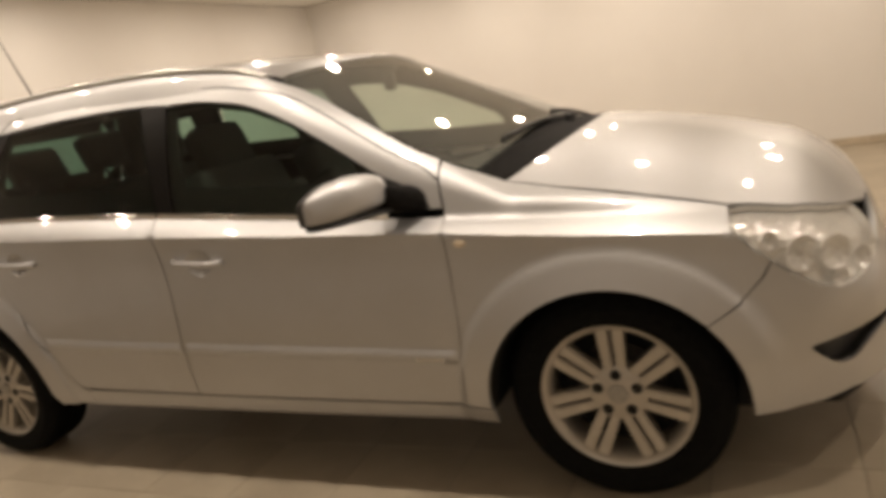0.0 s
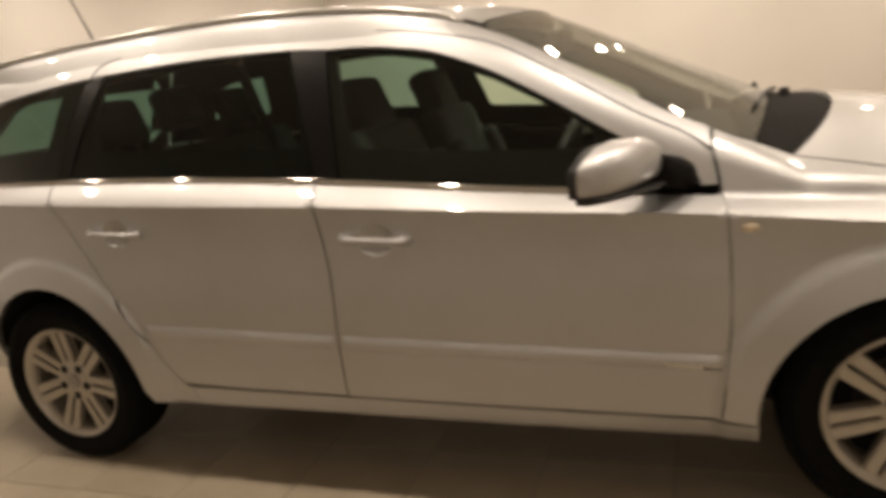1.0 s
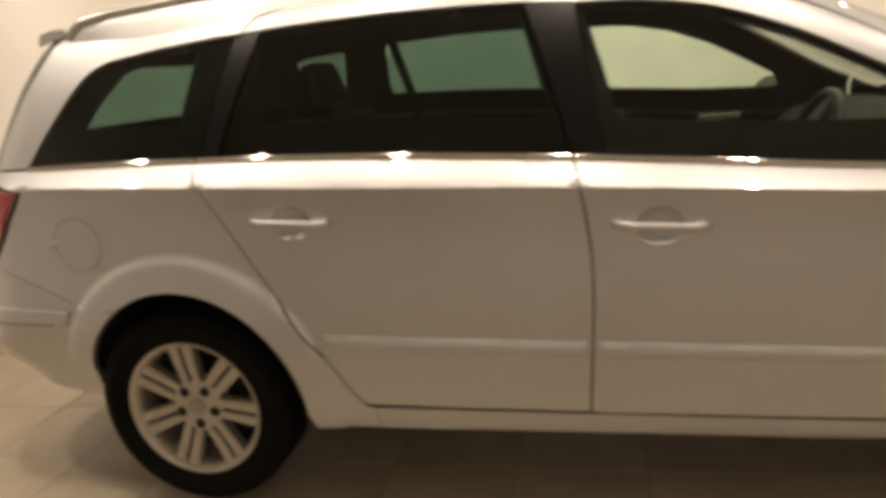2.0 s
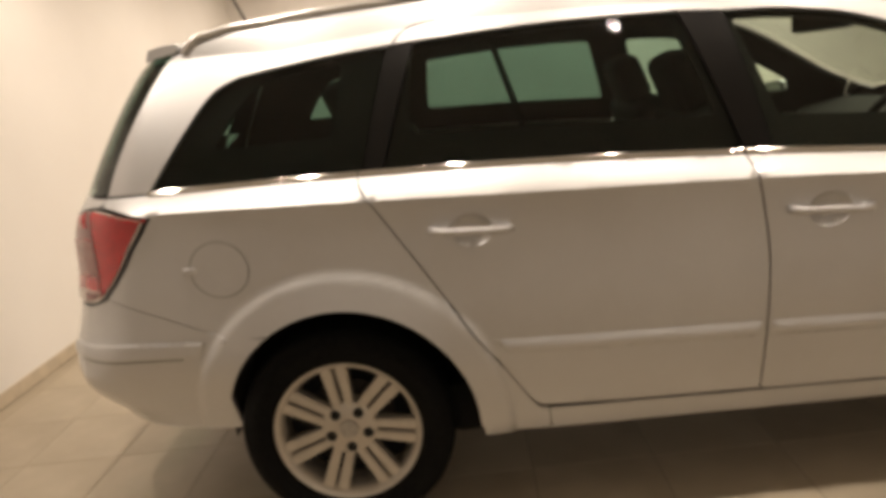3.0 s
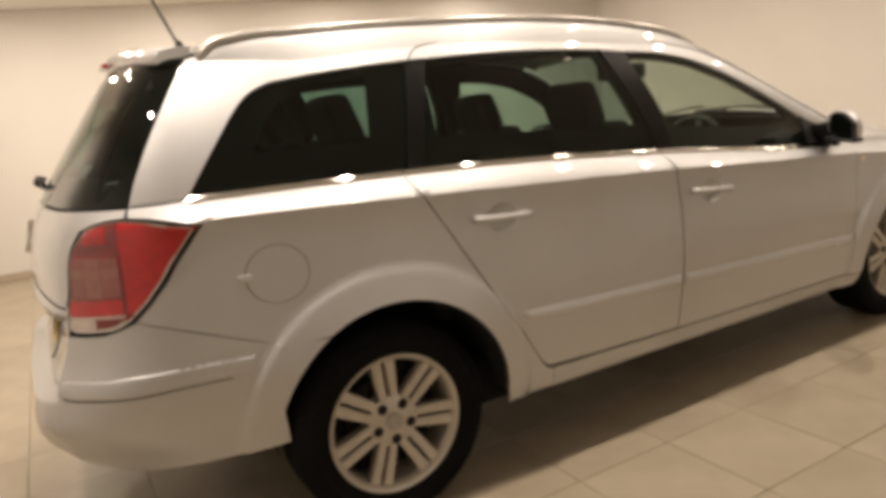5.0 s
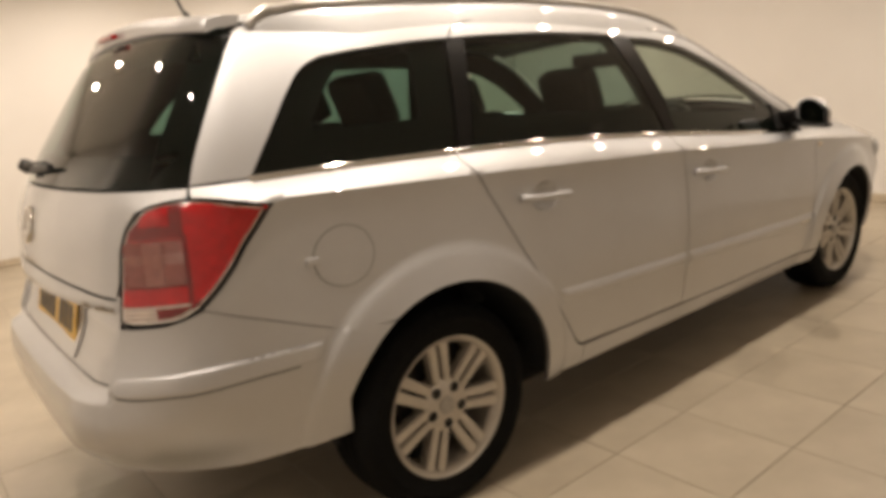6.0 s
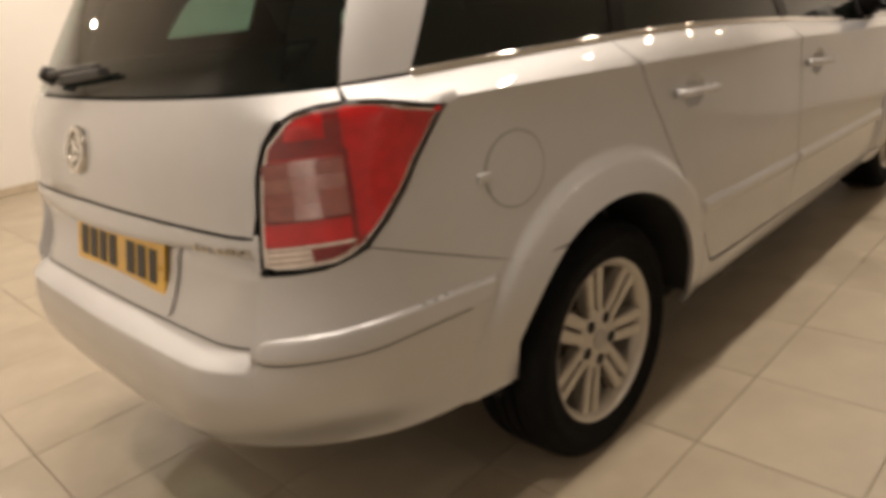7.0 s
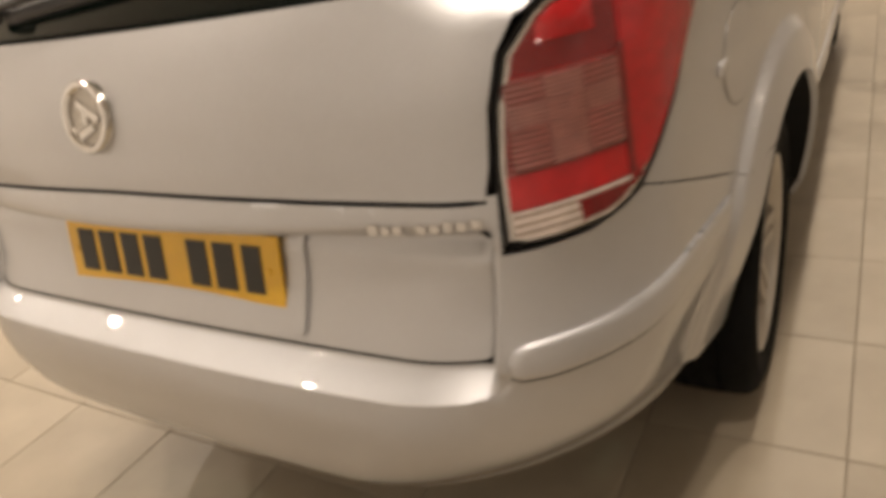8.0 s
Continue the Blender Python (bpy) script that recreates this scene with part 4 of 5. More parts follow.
panel("lens_divider", cast("tail", clip_loop(divider, 1, 0.806, True)), "tail", DEEP_RED, lamp_surround, gap=0, off=0.0085, rim=0.002, step=0.012)
tint = clip_loop(clip_loop(clip_loop(body_loop, 0, SPLIT - 0.060, True), 0, SPLIT + 0.022, False), 1, 0.803, False)
panel("fog_lens", cast("tail", shrink(tint, 0.006)), "tail", DEEP_RED, lamp_surround, gap=0, off=0.0082, rim=0.002, step=0.010)
stop = clip_loop(clip_loop(clip_loop(inner, 1, 0.985, True), 0, SPLIT - 0.075, True), 0, SPLIT - 0.020, False)
panel("brake_bulb_bowl", cast("tail", shrink(stop, 0.003)), "tail", RED, lamp_surround, gap=0, off=0.0084, rim=0.002, step=0.010, dome=0.004)
mirrored(lamp_surround)

# ---- bumper strip, plate, badge, wiper, spoiler ----
strip_pts = S((-0.368, 0.634), (-0.50, 0.640), (-0.62, 0.643), (-0.70, 0.642)) + R((-0.72, 0.640), (-0.66, 0.640), (-0.634, 0.639), (-0.624, 0.634), (-0.620, 0.620), (-0.622, 0.603), (-0.632, 0.596), (-0.66, 0.593), (-0.72, 0.592)) + S((-0.70, 0.590), (-0.62, 0.591), (-0.50, 0.590), (-0.392, 0.588))
gap_pts = S((-0.445, 0.6375)) + strip_pts[1:-1] + S((-0.445, 0.589))
mirrored(panel("bumper_strip_gap", [p - np.array((0, 0, 0.0045)) for p in gap_pts], "tail", DARK_GAP, car, gap=-0.0004, off=0.0016, rim=0.0, step=0.008))
mirrored(panel("bumper_strip", strip_pts, "tail", PAINT, car, gap=0.0, off=0.0045, rim=0.007, step=0.0036, dome=0.004, label="body-coloured bumper rub strip"))

surround = R((-0.306, 0.772), (-0.300, 0.750), (-0.296, 0.622), (-0.28, 0.616)) + R(*[(y, 0.615) for y in np.linspace(-0.25, 0.25, 9)])
surround = surround + other(surround[:4]) + R(*[(y, 0.772) for y in np.linspace(0.28, -0.28, 15)])
panel("plate_surround", surround, "rear", PAINT, car, gap=0.0, off=0.006, rim=0.008, step=0.014, corner=0.012)
PM = Matrix.Translation((-0.8275, 0, 0.7065)) @ Matrix.Rotation(radians(14), 4, "Y")
plate = part("number_plate", box((-0.007, -0.260, -0.0555), (-0.001, 0.260, 0.0555), 0.002, PM), YELLOW, car, "yellow rear number plate with dark bars")
for k, wide in ((0, 0.046), (1, 0.046), (2, 0.046), (3, 0.046), (4.75, 0.046), (5.75, 0.046), (6.75, 0.040)):
    y = 0.205 - 0.0605 * k
    part("plate_bar", box((-0.0085, y - wide / 2, -0.038), (-0.0065, y + wide / 2, 0.038), 0.0008, PM), PLATE_INK, plate)
for y in (-0.236, 0.236):
    bm = lathe([(0.0, -0.0105), (0.005, -0.010), (0.0062, -0.008)], 14, "x")
    bmesh.ops.transform(bm, matrix=PM @ Matrix.Translation((0, y, 0)), verts=bm.verts)
    part("plate_screw", bm, YELLOW, plate)

BX, BZ = float(R((0.0, 0.962))[0][0]), 0.962
BM = Matrix.Translation((BX, 0, BZ)) @ Matrix.Rotation(radians(16), 4, "Y")
bm = lathe([(0.040, 0.004), (0.040, -0.007), (0.044, -0.011), (0.051, -0.010), (0.055, -0.004), (0.055, 0.004)], 48, "x")
bmesh.ops.transform(bm, matrix=BM, verts=bm.verts)
badge = part("tail_badge", bm, CHROME, car, "round chrome emblem of plain shapes")
bm = lathe([(0.0, -0.004), (0.041, -0.003)], 40, "x")
bmesh.ops.transform(bm, matrix=BM, verts=bm.verts)
part("badge_disc", bm, ALLOY, badge)
for lo, hi, turn in (((-0.009, -0.030, 0.004), (-0.002, 0.026, 0.016), 28), ((-0.009, -0.012, -0.026), (-0.002, 0.030, -0.014), -22), ((-0.009, -0.006, -0.012), (-0.002, 0.008, 0.012), 10)):
    part("badge_bar", box(lo, hi, 0.003, BM @ Matrix.Rotation(radians(turn), 4, "X")), CHROME, badge)
for k in range(9):
    y = -0.458 - 0.0162 * k
    if k != 3:
        x = float(R((y, 0.798))[0][0]) - 0.001
        part("script_bar", box((x - 0.003, y - 0.0072, 0.791), (x + 0.002, y + 0.0072, 0.803 if k % 3 else 0.806), 0.001), CHROME, car)


def tail_glass_at(y, z, off):
    p = R((y, z))[0]
    n = skin_normal(np.array([p]))[0]
    return Vector(p + n * off)


pivot = tail_glass_at(0.24, 1.108, 0.01)
arm = part("rear_wiper", tube([tail_glass_at(0.24 - 0.34 * t, 1.108 + 0.016 * t, 0.026 + 0.006 * math.sin(3 * t)) for t in np.linspace(0, 1, 9)], lambda t: 0.010 - 0.005 * t, 8, 0.8), BLACK, car, "black rear wiper")
part("wiper_blade", tube([tail_glass_at(0.20 - 0.30 * t, 1.101 + 0.018 * t, 0.010) for t in np.linspace(0, 1, 9)], 0.007, 8, 1.6), BLACK, arm)
bm = lathe([(0.0, -0.036), (0.016, -0.034), (0.021, -0.02), (0.023, 0.0)], 20, "x")
bmesh.ops.transform(bm, matrix=Matrix.Translation(pivot) @ Matrix.Rotation(radians(33), 4, "Y"), verts=bm.verts)
part("wiper_pivot", bm, BLACK, arm)

# a spoiler lip over the tailgate glass, with the high brake lamp
bm = bmesh.new()
rows = []
for y in np.linspace(-0.56, 0.56, 33):
    k = 1 - (min(abs(y), 0.53) / 0.53) ** 2.5
    xb = -0.405 - 0.115 * k
    zr = float(top_height(np.array(-0.36), np.array(y)))
    foot = R((max(-0.46, min(0.46, y)), zr - 0.038))[0][0] - 0.005 + 0.5 * max(0.0, abs(y) - 0.46)
    tip = min(xb - 0.012, foot + 0.012)
    sec = [(-0.36, zr + 0.002), (xb + 0.03, zr + 0.003), (xb, zr + 0.003), (tip, zr - 0.006), (foot, zr - 0.036), (foot + 0.004, zr - 0.040), (foot + 0.03, zr - 0.030), (-0.37, zr - 0.022)]
    rows.append([bm.verts.new((px, y, pz)) for px, pz in sec])
for p, q in zip(rows, rows[1:]):
    for i in range(len(p)):
        bm.faces.new((p[i], p[(i + 1) % len(p)], q[(i + 1) % len(p)], q[i])).smooth = True
bm.faces.new(rows[0]), bm.faces.new(rows[-1][::-1])
bmesh.ops.recalc_face_normals(bm, faces=bm.faces)
spoiler = part("roof_spoiler", bm, PAINT, car, "body-coloured spoiler lip over the tailgate")
zr = float(top_height(np.array(-0.36), np.array(0.0)))
part("high_brake_lamp", box((-0.550, -0.075, zr - 0.029), (-0.530, 0.075, zr - 0.014), 0.005), RED, spoiler, "red high-level brake lamp")

# ---- roof rails and aerial ----
RAIL = spline((-0.345, 1.452), (-0.32, 1.480), (-0.24, 1.502), (-0.07, 1.513), (0.29, 1.522), (0.70, 1.520), (1.00, 1.506), (1.20, 1.488), (1.44, 1.450), (1.56, 1.416), (1.60, 1.396))
pts = [(x, -0.562 - 0.010 * math.sin((x + 0.34) / 1.94 * math.pi), float(RAIL(x)) - 0.012) for x in np.concatenate([np.linspace(-0.345, -0.2, 8), np.linspace(-0.15, 1.4, 26), np.linspace(1.43, 1.60, 8)])]
rail = part("roof_rail", tube(pts, lambda t: 0.0145, 12, 0.72), RAIL_SILVER, car, "silver roof rail")
bm = bmesh.new()
web = []
for x, y, rz in pts:
    thin = 0.15 + 0.85 * min(1.0, (x + 0.345) / 0.30, (1.60 - x) / 0.20)
    low = float(T((x, y - 0.054 * thin))[0][2]) - 0.001
    web.append([bm.verts.new((x, y + dy * thin, z)) for dy, z in ((0.004, rz - 0.004), (-0.005, rz - 0.008), (-0.022, low + (rz - low) * 0.62), (-0.038, low + (rz - low) * 0.30), (-0.054, low - 0.004))])
for p, q in zip(web, web[1:]):
    for k in range(4):
        bm.faces.new((p[k], p[k + 1], q[k + 1], q[k])).smooth = True
bmesh.ops.recalc_face_normals(bm, faces=bm.faces)
if sum(f.normal.y for f in bm.faces) > 0:
    bmesh.ops.reverse_faces(bm, faces=bm.faces)
part("rail_web", bm, PAINT, rail)
mirrored(rail)
for side in (-1, 1):
    part("roof_joint_strip", tube([(x, side * 0.5535, float(T((x, -0.5535))[0][2]) - 0.002) for x in np.linspace(-0.30, 1.62, 40)], 0.0045, 6), PAINT, car)
zr = float(top_height(np.array(-0.30), np.array(0.0)))
base = part("aerial", lathe([(0.030, zr - 0.004), (0.026, zr + 0.014), (0.015, zr + 0.034), (0.008, zr + 0.050), (0.0, zr + 0.054)], 24, "z"), BLACK, car, "thin black roof aerial")
base.location.x = -0.285
part("mast", tube([(-0.16 * t, 0, zr + 0.03 + 0.40 * t) for t in np.linspace(0, 1, 8)], lambda t: 0.0055 - 0.003 * t, 8), BLACK, base)

door_top = bend(S((0.262, 1.372), (0.286, 1.406), (0.321, 1.427), (0.389, 1.437), (0.469, 1.438), (0.70, 1.436), (0.94, 1.430), (1.18, 1.413), (1.42, 1.384), (1.549, 1.357), (1.701, 1.312), (1.85, 1.232), (2.073, 1.097), (2.20, 1.030), (2.258, 0.985)), n=5)
mirrored(part("door_frame_joint", tube(cast("cabin", flat("cabin", door_top)), 0.0026, 6), DARK_GAP, car))

# ---- front bumper, lamps and grille ----
HEAD_BACK = S((3.040, 0.778), (3.085, 0.722), (3.17, 0.651))
top_xy = np.array([(3.036, -0.750), (3.088, -0.721), (3.186, -0.691), (3.258, -0.648), (3.302, -0.600), (3.322, -0.568)])
head_top = T(*[[float(np.interp(t, range(6), top_xy[:, k])) for k in (0, 1)] for t in np.linspace(0, 5, 41)])
head_low = S((3.17, 0.648), (3.22, 0.618), (3.272, 0.601), (3.318, 0.612), (3.350, 0.634))
head_out = head_top + list(cast("nose", [flat("nose", S((3.372, 0.650)))[0]])) + head_low[::-1] + HEAD_BACK[::-1][1:]
lamp_f = panel("headlamp", head_out, "nose", GLASS_LAMP, car, gap=0.002, off=0.002, rim=0.0, step=0.02, label="clear faceted headlamp with chrome reflectors")
panel("lamp_shell", head_out, "nose", FACETS, lamp_f, gap=0.002, off=-0.019, rim=0.0, step=0.02, label="silvered lamp housing")
lo_edge = resample(flat("nose", head_out), 0.012)
pp = cast("nose", lo_edge)
bm = bmesh.new()
nn = skin_normal(pp)
ra = [bm.verts.new(p - n * 0.001) for p, n in zip(pp, nn)]
rb = [bm.verts.new(p - n * 0.020) for p, n in zip(pp, nn)]
for k in range(len(ra)):
    bm.faces.new((ra[k], ra[(k + 1) % len(ra)], rb[(k + 1) % len(ra)], rb[k]))
part("lamp_rim", bm, LAMP_SHELL, lamp_f)
for cx, cz, rr in ((3.128, 0.738, 0.022), (3.198, 0.698, 0.043), (3.272, 0.686, 0.043), (3.278, 0.622, 0.024), (3.332, 0.652, 0.028)):
    p = S((cx, cz))[0]
    n = Vector((0.62, -0.78, 0.02)).normalized()
    bm = lathe([(0.0, 0.010), (rr * 0.3, 0.0092), (rr * 0.6, 0.006), (rr * 0.85, 0.001), (rr, -0.004), (rr * 1.06, -0.004)], 24, "z")
    m = Matrix.Translation(Vector(p) - n * 0.009) @ (-n).to_track_quat("Z", "Y").to_matrix().to_4x4()
    bmesh.ops.transform(bm, matrix=m, verts=bm.verts)
    part("reflector", bm, FACETS, lamp_f, "polished reflector bowl")
    bm = lathe([(0.0, -0.004), (rr * 0.16, 0.0), (rr * 0.2, 0.02), (rr * 0.2, 0.03)], 14, "z")
    bmesh.ops.transform(bm, matrix=m, verts=bm.verts)
    part("reflector_bulb", bm, GLASS_LAMP, lamp_f)
mirrored(lamp_f)

f_right = arch(1, 41.5, 2, n=24)[::-1]
fb_low = S((3.057, 0.262), (3.22, 0.268), (3.30, 0.280)) + list(cast("nose", [(0.8 * a, 0.275) for a in np.linspace(0.85, 0.0, 12)]))
fb_seam = S((2.993, 0.553), (3.052, 0.590), (3.103, 0.644), (3.128, 0.686), (3.17, 0.648))
fb_top = head_low[1:] + list(cast("nose", [flat("nose", S((3.374, 0.648)))[0]])) + list(cast("nose", [(0.8 * a, z) for a, z in ((0.62, 0.73), (0.50, 0.745), (0.30, 0.75), (0.0, 0.75))]))
full_f = fb_top[::-1][:1] + fb_top[::-1][1:] + fb_seam[::-1] + f_right[::-1] + fb_low + other(fb_low)[1:] + other(f_right[::-1]) + other(fb_seam[::-1]) + other(fb_top[::-1])[:-1]
fog = S((3.193, 0.442), (3.225, 0.404), (3.255, 0.374), (3.283, 0.363), (3.318, 0.374)) + list(cast("nose", [flat("nose", S((3.345, 0.396)))[0]])) + list(cast("nose", [(0.8 * 0.70, 0.44), (0.8 * 0.66, 0.480), (0.8 * 0.74, 0.487)])) + S((3.345, 0.474), (3.27, 0.458))
intake = list(cast("nose", [(0.8 * a, z) for a, z in ((-0.50, 0.33), (0.50, 0.33), (0.52, 0.46), (-0.52, 0.46))]))
grille = list(cast("nose", [(0.8 * a, z) for a, z in ((-0.42, 0.64), (0.42, 0.64), (0.46, 0.715), (-0.46, 0.715))]))
panel("front_bumper", full_f, "nose", PAINT, car, gap=0.0002, step=0.024, rim=0.015, holes=[fog, other(fog), intake, grille])
mirrored(panel("fog_lamp_insert", fog, "nose", BLACK, car, gap=-0.004, off=-0.030, rim=0.0, step=0.02, label="black fog lamp opening"))
panel("lower_intake", intake, "nose", BLACK, car, gap=-0.01, off=-0.03, rim=0.0, step=0.04)
panel("grille", grille, "nose", BLACK, car, gap=-0.01, off=-0.02, rim=0.0, step=0.03)
for f in (fog, other(fog)):
    loop = resample(flat("nose", f), 0.012)
    p0 = cast("nose", loop)
    n0 = skin_normal(p0)
    bm = bmesh.new()
    ra, rb = [bm.verts.new(p) for p in p0 - n0 * 0.002], [bm.verts.new(p) for p in p0 - n0 * 0.032]
    for k in range(len(ra)):
        bm.faces.new((ra[k], ra[(k + 1) % len(ra)], rb[(k + 1) % len(ra)], rb[k]))
    part("fog_lamp_bezel", bm, BLACK, car)

# ---- door mirrors ----
def ring_loft(sections, name, mat, parent, label=""):
    """A closed skin through rings of equal length, capped at both ends."""
    bm = bmesh.new()
    rings = [[bm.verts.new(p) for p in ring] for ring in sections]
    n = len(rings[0])
    for p, q in zip(rings, rings[1:]):
        for k in range(n):
            bm.faces.new((p[k], p[(k + 1) % n], q[(k + 1) % n], q[k])).smooth = True
    bm.faces.new(rings[0]), bm.faces.new(rings[-1])
    bmesh.ops.recalc_face_normals(bm, faces=bm.faces)
    return part(name, bm, mat, parent, label)


def egg(cx, y, cz, rx, rz, n=28, drop=0.25):
    return [(cx + rx * np.sign(math.cos(a)) * abs(math.cos(a)) ** 0.8, y, cz + rz * np.sign(math.sin(a)) * abs(math.sin(a)) ** 0.8 - drop * rx * math.cos(a) * 0.2) for a in np.linspace(0, 2 * math.pi, n, endpoint=False)]


def back_x(y):
    return 2.055 + 0.52 * (y + 0.88)


secs = []
MIRROR_SECTIONS = ((-0.862, 2.112, 0.990, 0.030, 0.034), (-0.872, 2.108, 0.993, 0.040, 0.044), (-0.90, 2.095, 0.996, 0.050, 0.052), (-0.94, 2.070, 0.996, 0.056, 0.056), (-0.98, 2.044, 0.990, 0.056, 0.054),
                          (-1.01, 2.022, 0.983, 0.050, 0.047), (-1.03, 2.004, 0.976, 0.042, 0.040), (-1.042, 1.990, 0.972, 0.032, 0.033), (-1.048, 1.982, 0.970, 0.020, 0.022))
for y, cx, cz, rx, rz in MIRROR_SECTIONS:
    # full and square towards the flat back, round towards the front
    loop = []
    for px, py, pz in egg(cx, y, cz, rx, rz):
        if px < cx:
            pz = cz + math.copysign(rz * (abs(pz - cz) / rz) ** 0.4, pz - cz)
        loop.append((max(px, back_x(y)), py, max(pz, 0.938)))
    secs.append(loop)
shell = ring_loft(secs, "door_mirror", PAINT, car, "body-coloured door mirror on a black foot")
base_secs = [[(max(x, back_x(y)), y, z) for x, y, z in egg(cx, y, 0.932, rx, 0.009, drop=0)] for y, cx, rx in ((-0.85, 2.118, 0.040), (-0.90, 2.096, 0.051), (-0.95, 2.066, 0.057), (-1.0, 2.032, 0.052), (-1.03, 2.006, 0.043), (-1.046, 1.990, 0.030))]
ring_loft(base_secs, "mirror_base_shell", BLACK, shell)
foot = [egg(2.165, -0.770, 0.940, 0.066, 0.042, drop=1.6), egg(2.154, -0.81, 0.948, 0.058, 0.042, drop=1.4), egg(2.136, -0.85, 0.960, 0.048, 0.040, drop=1.0), egg(2.116, -0.885, 0.972, 0.038, 0.036, drop=0.5)]
ring_loft(foot, "mirror_foot", COWL, shell)


def mirror_face(name, scale, near, far, mat, label=""):
    """A plate with the outline of the mirror's flat back, scaled about its middle."""
    across = np.array(MIRROR_SECTIONS)[::-1]
    top, low = [], []
    for y in np.linspace(-1.046, -0.872, 40):
        cx, cz, rx, rz = [np.interp(y, across[:, 0], across[:, k]) for k in (1, 2, 3, 4)]
        cut = min(abs(cx - back_x(y)) / rx, 1) ** 1.25
        s = math.sqrt(1 - cut * cut) ** 0.35
        if s > 0.2:
            top.append((y, cz + rz * s))
            low.append((y, max(cz - rz * s, 0.938)))
    ring = [(-0.958 + (y + 0.958) * scale, 0.990 + (z - 0.990) * scale) for y, z in top + low[::-1]]
    ring_loft([[(back_x(y) + d, y, z) for y, z in ring] for d in (near, far)], name, mat, shell, label)


mirror_face("mirror_bezel", 1.05, -0.012, 0.006, BLACK)
mirror_face("mirror_glass", 0.90, -0.0145, -0.008, MIRROR, "silvered mirror glass")
sail = S((2.050, 0.916), (2.050, 1.034), (2.085, 1.014), (2.15, 0.984), (2.198, 0.956), (2.226, 0.928), (2.232, 0.910))
part_sail = panel("mirror_sail", sail, "cabin", BLACK, car, gap=0, off=0.002, rim=0.008, step=0.015, label="black triangular mirror mounting")
mirrored(part_sail)
mirrored(shell)

# ---- cabin ----
def cushion(name, lo, hi, m, mat, parent, bevel, label=""):
    bm = box_into(bmesh.new(), lo, hi, bevel, m, segments=4)
    for f in bm.faces:
        f.smooth = True
    return part(name, bm, mat, parent, label)


def front_seat(y):
    back = Matrix.Translation((1.385, y, 0.50)) @ Matrix.Rotation(radians(-20), 4, "Y")
    seat = cushion("seat", (1.34, y - 0.25, 0.40), (1.84, y + 0.25, 0.58), Matrix(), CLOTH, car, 0.06, "charcoal cloth front seat")
    cushion("seat_back", (-0.07, -0.25, 0.0), (0.07, 0.25, 0.635), back, CLOTH, seat, 0.06)
    for side in (-1, 1):
        cushion("seat_bolster", (-0.03, side * 0.22 - 0.045, 0.05), (0.12, side * 0.22 + 0.045, 0.48), back, CLOTH, seat, 0.035)
        part("headrest_post", tube([back @ Vector((0, side * 0.05, 0.58)), back @ Vector((0, side * 0.05, 0.70))], 0.007, 8), BLACK, seat)
    cushion("headrest", (-0.050, -0.135, 0.610), (0.060, 0.135, 0.810), back, CLOTH, seat, 0.050)
    return seat


for y in (-0.36, 0.36):
    front_seat(y)
bench = cushion("rear_bench", (0.36, -0.64, 0.42), (0.86, 0.64, 0.60), Matrix(), CLOTH, car, 0.06, "charcoal cloth rear bench")
lean = Matrix.Translation((0.36, 0, 0.52)) @ Matrix.Rotation(radians(-20), 4, "Y")
cushion("seat_back", (-0.06, -0.64, 0.0), (0.07, 0.64, 0.60), lean, CLOTH, bench, 0.05)
for y, low, high in ((-0.40, 0.66, 0.84), (0.0, 0.69, 0.87), (0.40, 0.66, 0.84)):
    cushion("headrest", (-0.06, y - 0.13, low), (0.03, y + 0.13, high), lean, CLOTH, bench, 0.04)
    for side in (-1, 1):
        part("headrest_post", tube([lean @ Vector((-0.01, y + side * 0.05, 0.55)), lean @ Vector((-0.01, y + side * 0.05, low + 0.04))], 0.007, 8), BLACK, bench)
part("seat_belt", box((-0.010, -0.024, 0.0), (0.010, 0.024, 0.43), 0.004, Matrix.Translation((0.66, -0.20, 1.05)) @ Matrix.Rotation(radians(-15.7), 4, "Y")), INNER, bench, "black webbing seat belt")
bm = bmesh.new()
prof = [(1.86, 0.42), (1.86, 0.74), (1.90, 0.86), (1.98, 0.925), (2.08, 0.940), (2.22, 0.955), (2.34, 0.945), (2.34, 0.42)]
rows = [[bm.verts.new((x + 0.05 * (abs(y) / 0.7) ** 2 * (x < 2.2), y, z + (0.035 * math.exp(-((y + 0.36) / 0.17) ** 2) if 1.88 < x < 2.1 else 0))) for x, z in prof] for y in np.linspace(-0.70, 0.70, 29)]
for p, q in zip(rows, rows[1:]):
    for i in range(len(p)):
        bm.faces.new((p[i], p[(i + 1) % len(p)], q[(i + 1) % len(p)], q[i])).smooth = True
bm.faces.new(rows[0]), bm.faces.new(rows[-1])
bmesh.ops.recalc_face_normals(bm, faces=bm.faces)
dash = part("dashboard", bm, DASH, car, "dark grey dashboard")
for y in (-0.62, -0.08, 0.08, 0.62):
    part("air_vent", box((1.872 + 0.04 * (abs(y) > 0.5), y - 0.045, 0.80), (1.90 + 0.04 * (abs(y) > 0.5), y + 0.045, 0.865), 0.01), ALLOY if abs(y) < 0.5 else BLACK, dash)
SM = Matrix.Translation((1.80, -0.36, 0.885)) @ Matrix.Rotation(radians(-66), 4, "Y")
ringpts = [SM @ Vector((0.185 * math.cos(a), 0.185 * math.sin(a), 0)) for a in np.linspace(0, 2 * math.pi, 36, endpoint=False)]
steer = part("steering_wheel", tube(ringpts, 0.015, 10, 1.0, closed=True), BLACK, car, "black leather steering wheel")
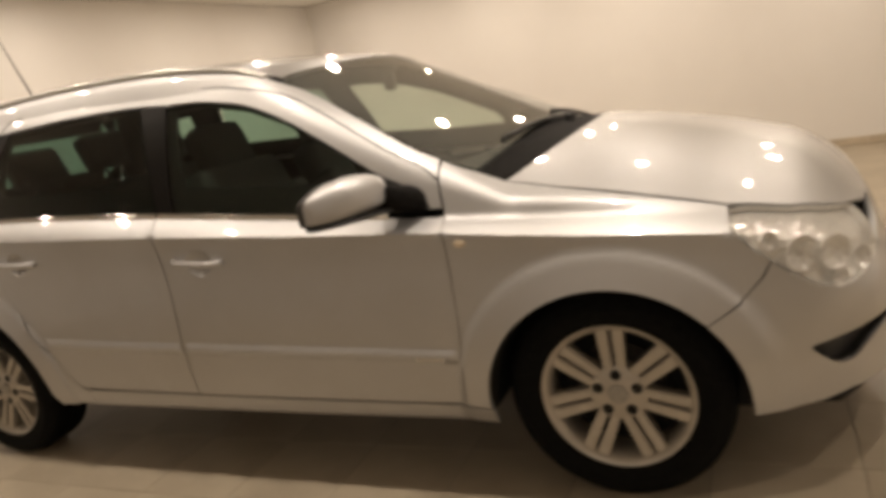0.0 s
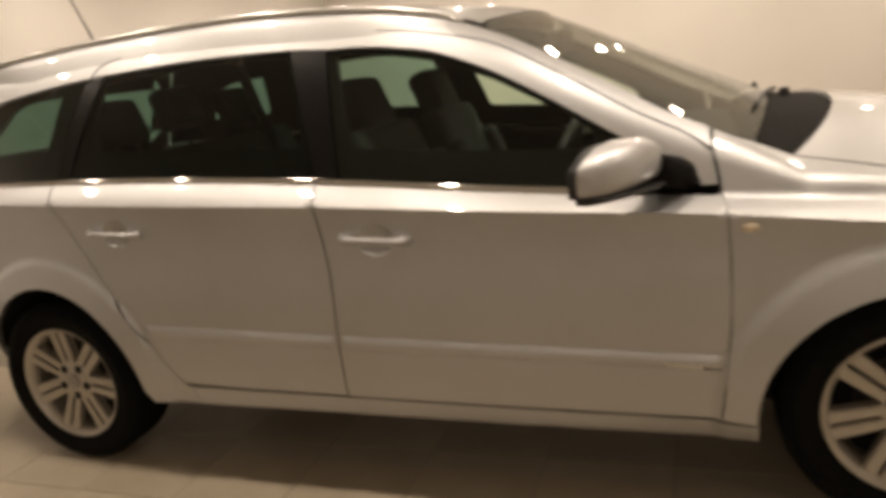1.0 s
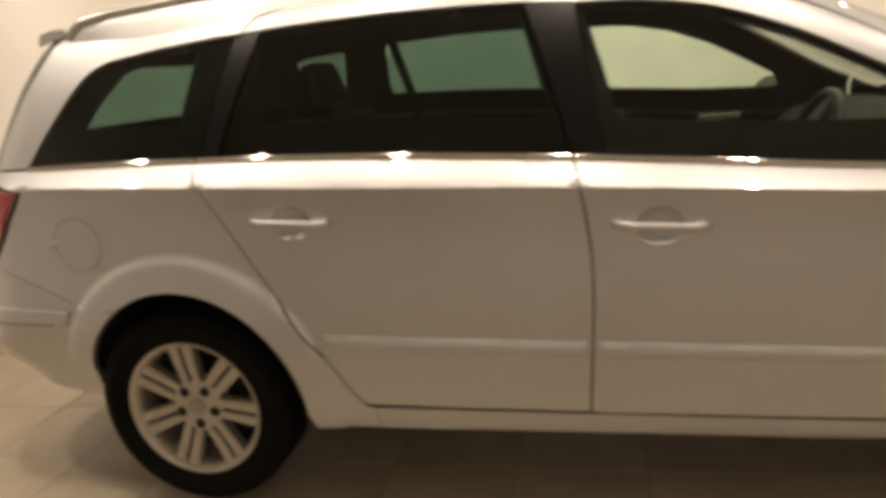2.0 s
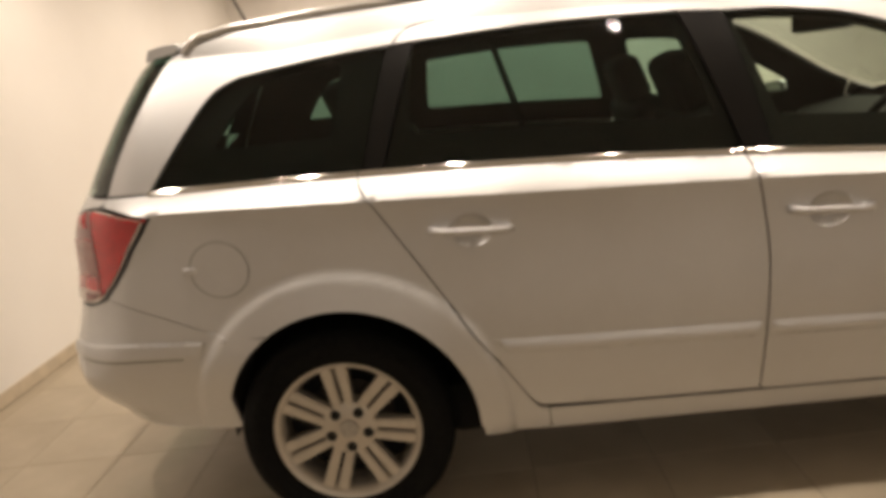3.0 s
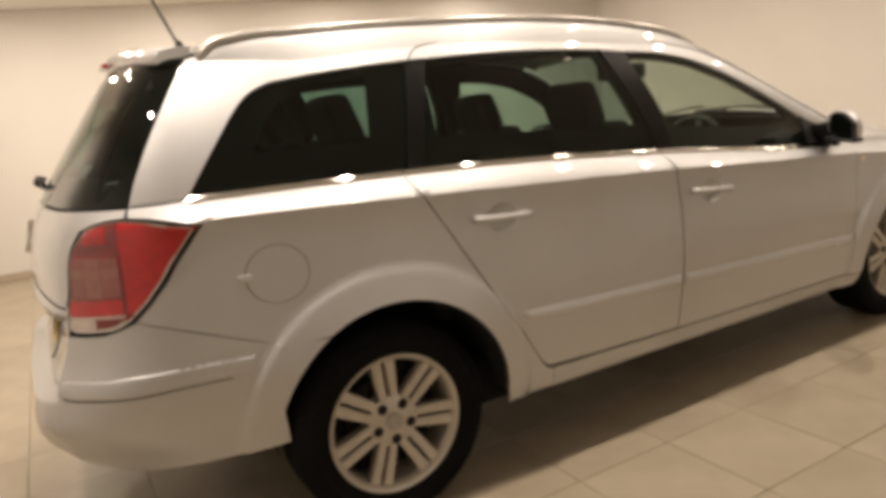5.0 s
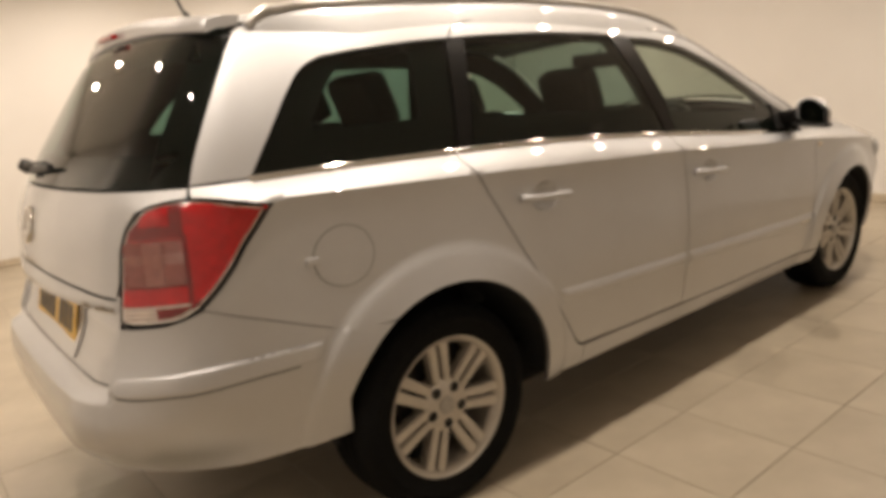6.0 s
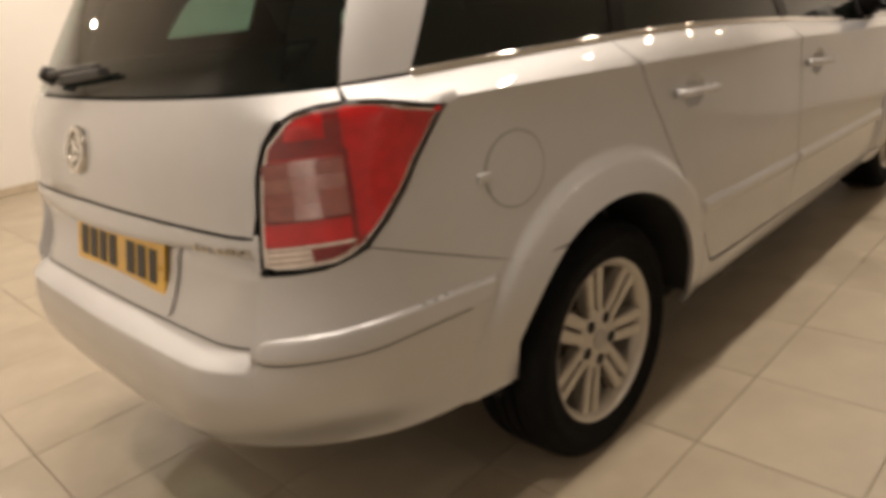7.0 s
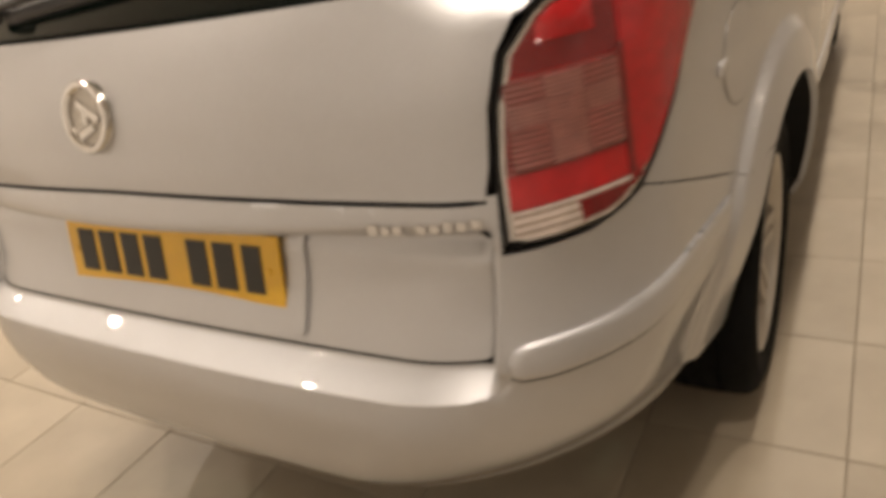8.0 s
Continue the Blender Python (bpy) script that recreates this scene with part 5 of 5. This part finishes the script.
bm = lathe([(0.0, 0.02), (0.055, 0.015), (0.075, -0.01), (0.07, -0.04)], 24, "z")
bmesh.ops.transform(bm, matrix=SM, verts=bm.verts)
part("airbag_boss", bm, BLACK, steer)
for a in (-10, 190, 270):
    part("wheel_spoke", tube([SM @ Vector((0.06 * math.cos(radians(a)), 0.06 * math.sin(radians(a)), -0.005)), SM @ Vector((0.18 * math.cos(radians(a)), 0.18 * math.sin(radians(a)), 0))], 0.014, 8), BLACK, steer)
MTURN = Matrix.Translation((1.77, 0, 0)) @ Matrix.Rotation(radians(25), 4, "Z") @ Matrix.Translation((-1.77, 0, 0))
stalk = part("rear_view_mirror", box((1.755, -0.12, 1.265), (1.795, 0.12, 1.340), 0.016, MTURN), BLACK, car, "black interior mirror")
part("mirror_stem", tube([(1.77, 0, 1.31), (1.81, 0, 1.352)], 0.012, 8), BLACK, stalk)
part("mirror_face", box((1.7515, -0.108, 1.274), (1.7560, 0.108, 1.331), 0.002, MTURN), GLOSS_BLACK, stalk)
for y in (-0.755, 0.755):
    part("door_pull", box((1.66, y - 0.012, 0.888), (1.84, y + 0.012, 0.918), 0.010), ALLOY, car, "silver inner door pull")
for side in (-1, 1):
    blade = [T((2.475 - 0.10 * t, 0.16 - 0.62 * t) if side < 0 else (2.455 - 0.05 * t, 0.60 - 0.55 * t))[0] for t in np.linspace(0, 1, 9)]
    part("front_wiper", tube([(p[0], p[1], p[2] + 0.003) for p in blade], 0.008, 6), BLACK, car, "black windscreen wiper")

for y in (-0.02, 0.56):
    p = T((2.49, y))[0]
    part("wiper_spindle", lathe([(0.0, float(p[2]) + 0.016), (0.016, float(p[2]) + 0.012), (0.020, float(p[2]) - 0.03)], 16, "z"), BLACK, car).location = (p[0], p[1], 0)
mirrored(part("seam_lip", tube(S(*[(-0.296 - 0.052 * t, 0.640 + 0.022 * t) for t in np.linspace(0, 1, 7)]), lambda t: 0.0028 - 0.0015 * t, 8), PAINT, car))

# the bumper's inner returns beside the tailgate
bm = bmesh.new()
ys, zs = np.linspace(-0.5875, -0.6125, 26), np.linspace(0.578, 0.828, 54)
rows = [[bm.verts.new(p + np.array((0.0010, 0, 0))) for p in R(*[(y, z) for y in ys])] for z in zs]
for lower, higher in zip(rows, rows[1:]):
    for i in range(len(ys) - 1):
        bm.faces.new((lower[i], lower[i + 1], higher[i + 1], higher[i])).smooth = True
bmesh.ops.recalc_face_normals(bm, faces=bm.faces)
mirrored(part("bumper_return", bm, PAINT, car))

# ---- floor tiles ----
PITCH, TX, TY = 0.397, 0.138, -1.004
bm = bmesh.new()
box_into(bm, (0.0015, 0.0015, -0.004), (PITCH - 0.0015, PITCH - 0.0015, 0.0), 0.0012, segments=1)
tile_mesh = bpy.data.meshes.new("floor_tile")
bm.to_mesh(tile_mesh)
bm.free()
tile_mesh.materials.append(TILE)
rest = bmesh.new()
for i in range(-6, 16):
    for j in range(-19, 21):
        x, y = TX + i * PITCH, TY + j * PITCH
        if x + PITCH < REAR_X or y > 6.9 or x > 6.2 or y + PITCH < NEAR_Y:
            continue
        if -1.9 < x < 4.6 and -2.7 < y < 3.0:
            ob = new("floor_tile", tile_mesh)
            ob.parent, ob.location = floor, (x, y, random.uniform(-0.0004, 0.0004))
        else:
            box_into(rest, (x + 0.0015, y + 0.0015, -0.004), (x + PITCH - 0.0015, y + PITCH - 0.0015, 0.0))
tagged(part("outer_floor_tiles", rest, TILE, floor), kind="stuff")
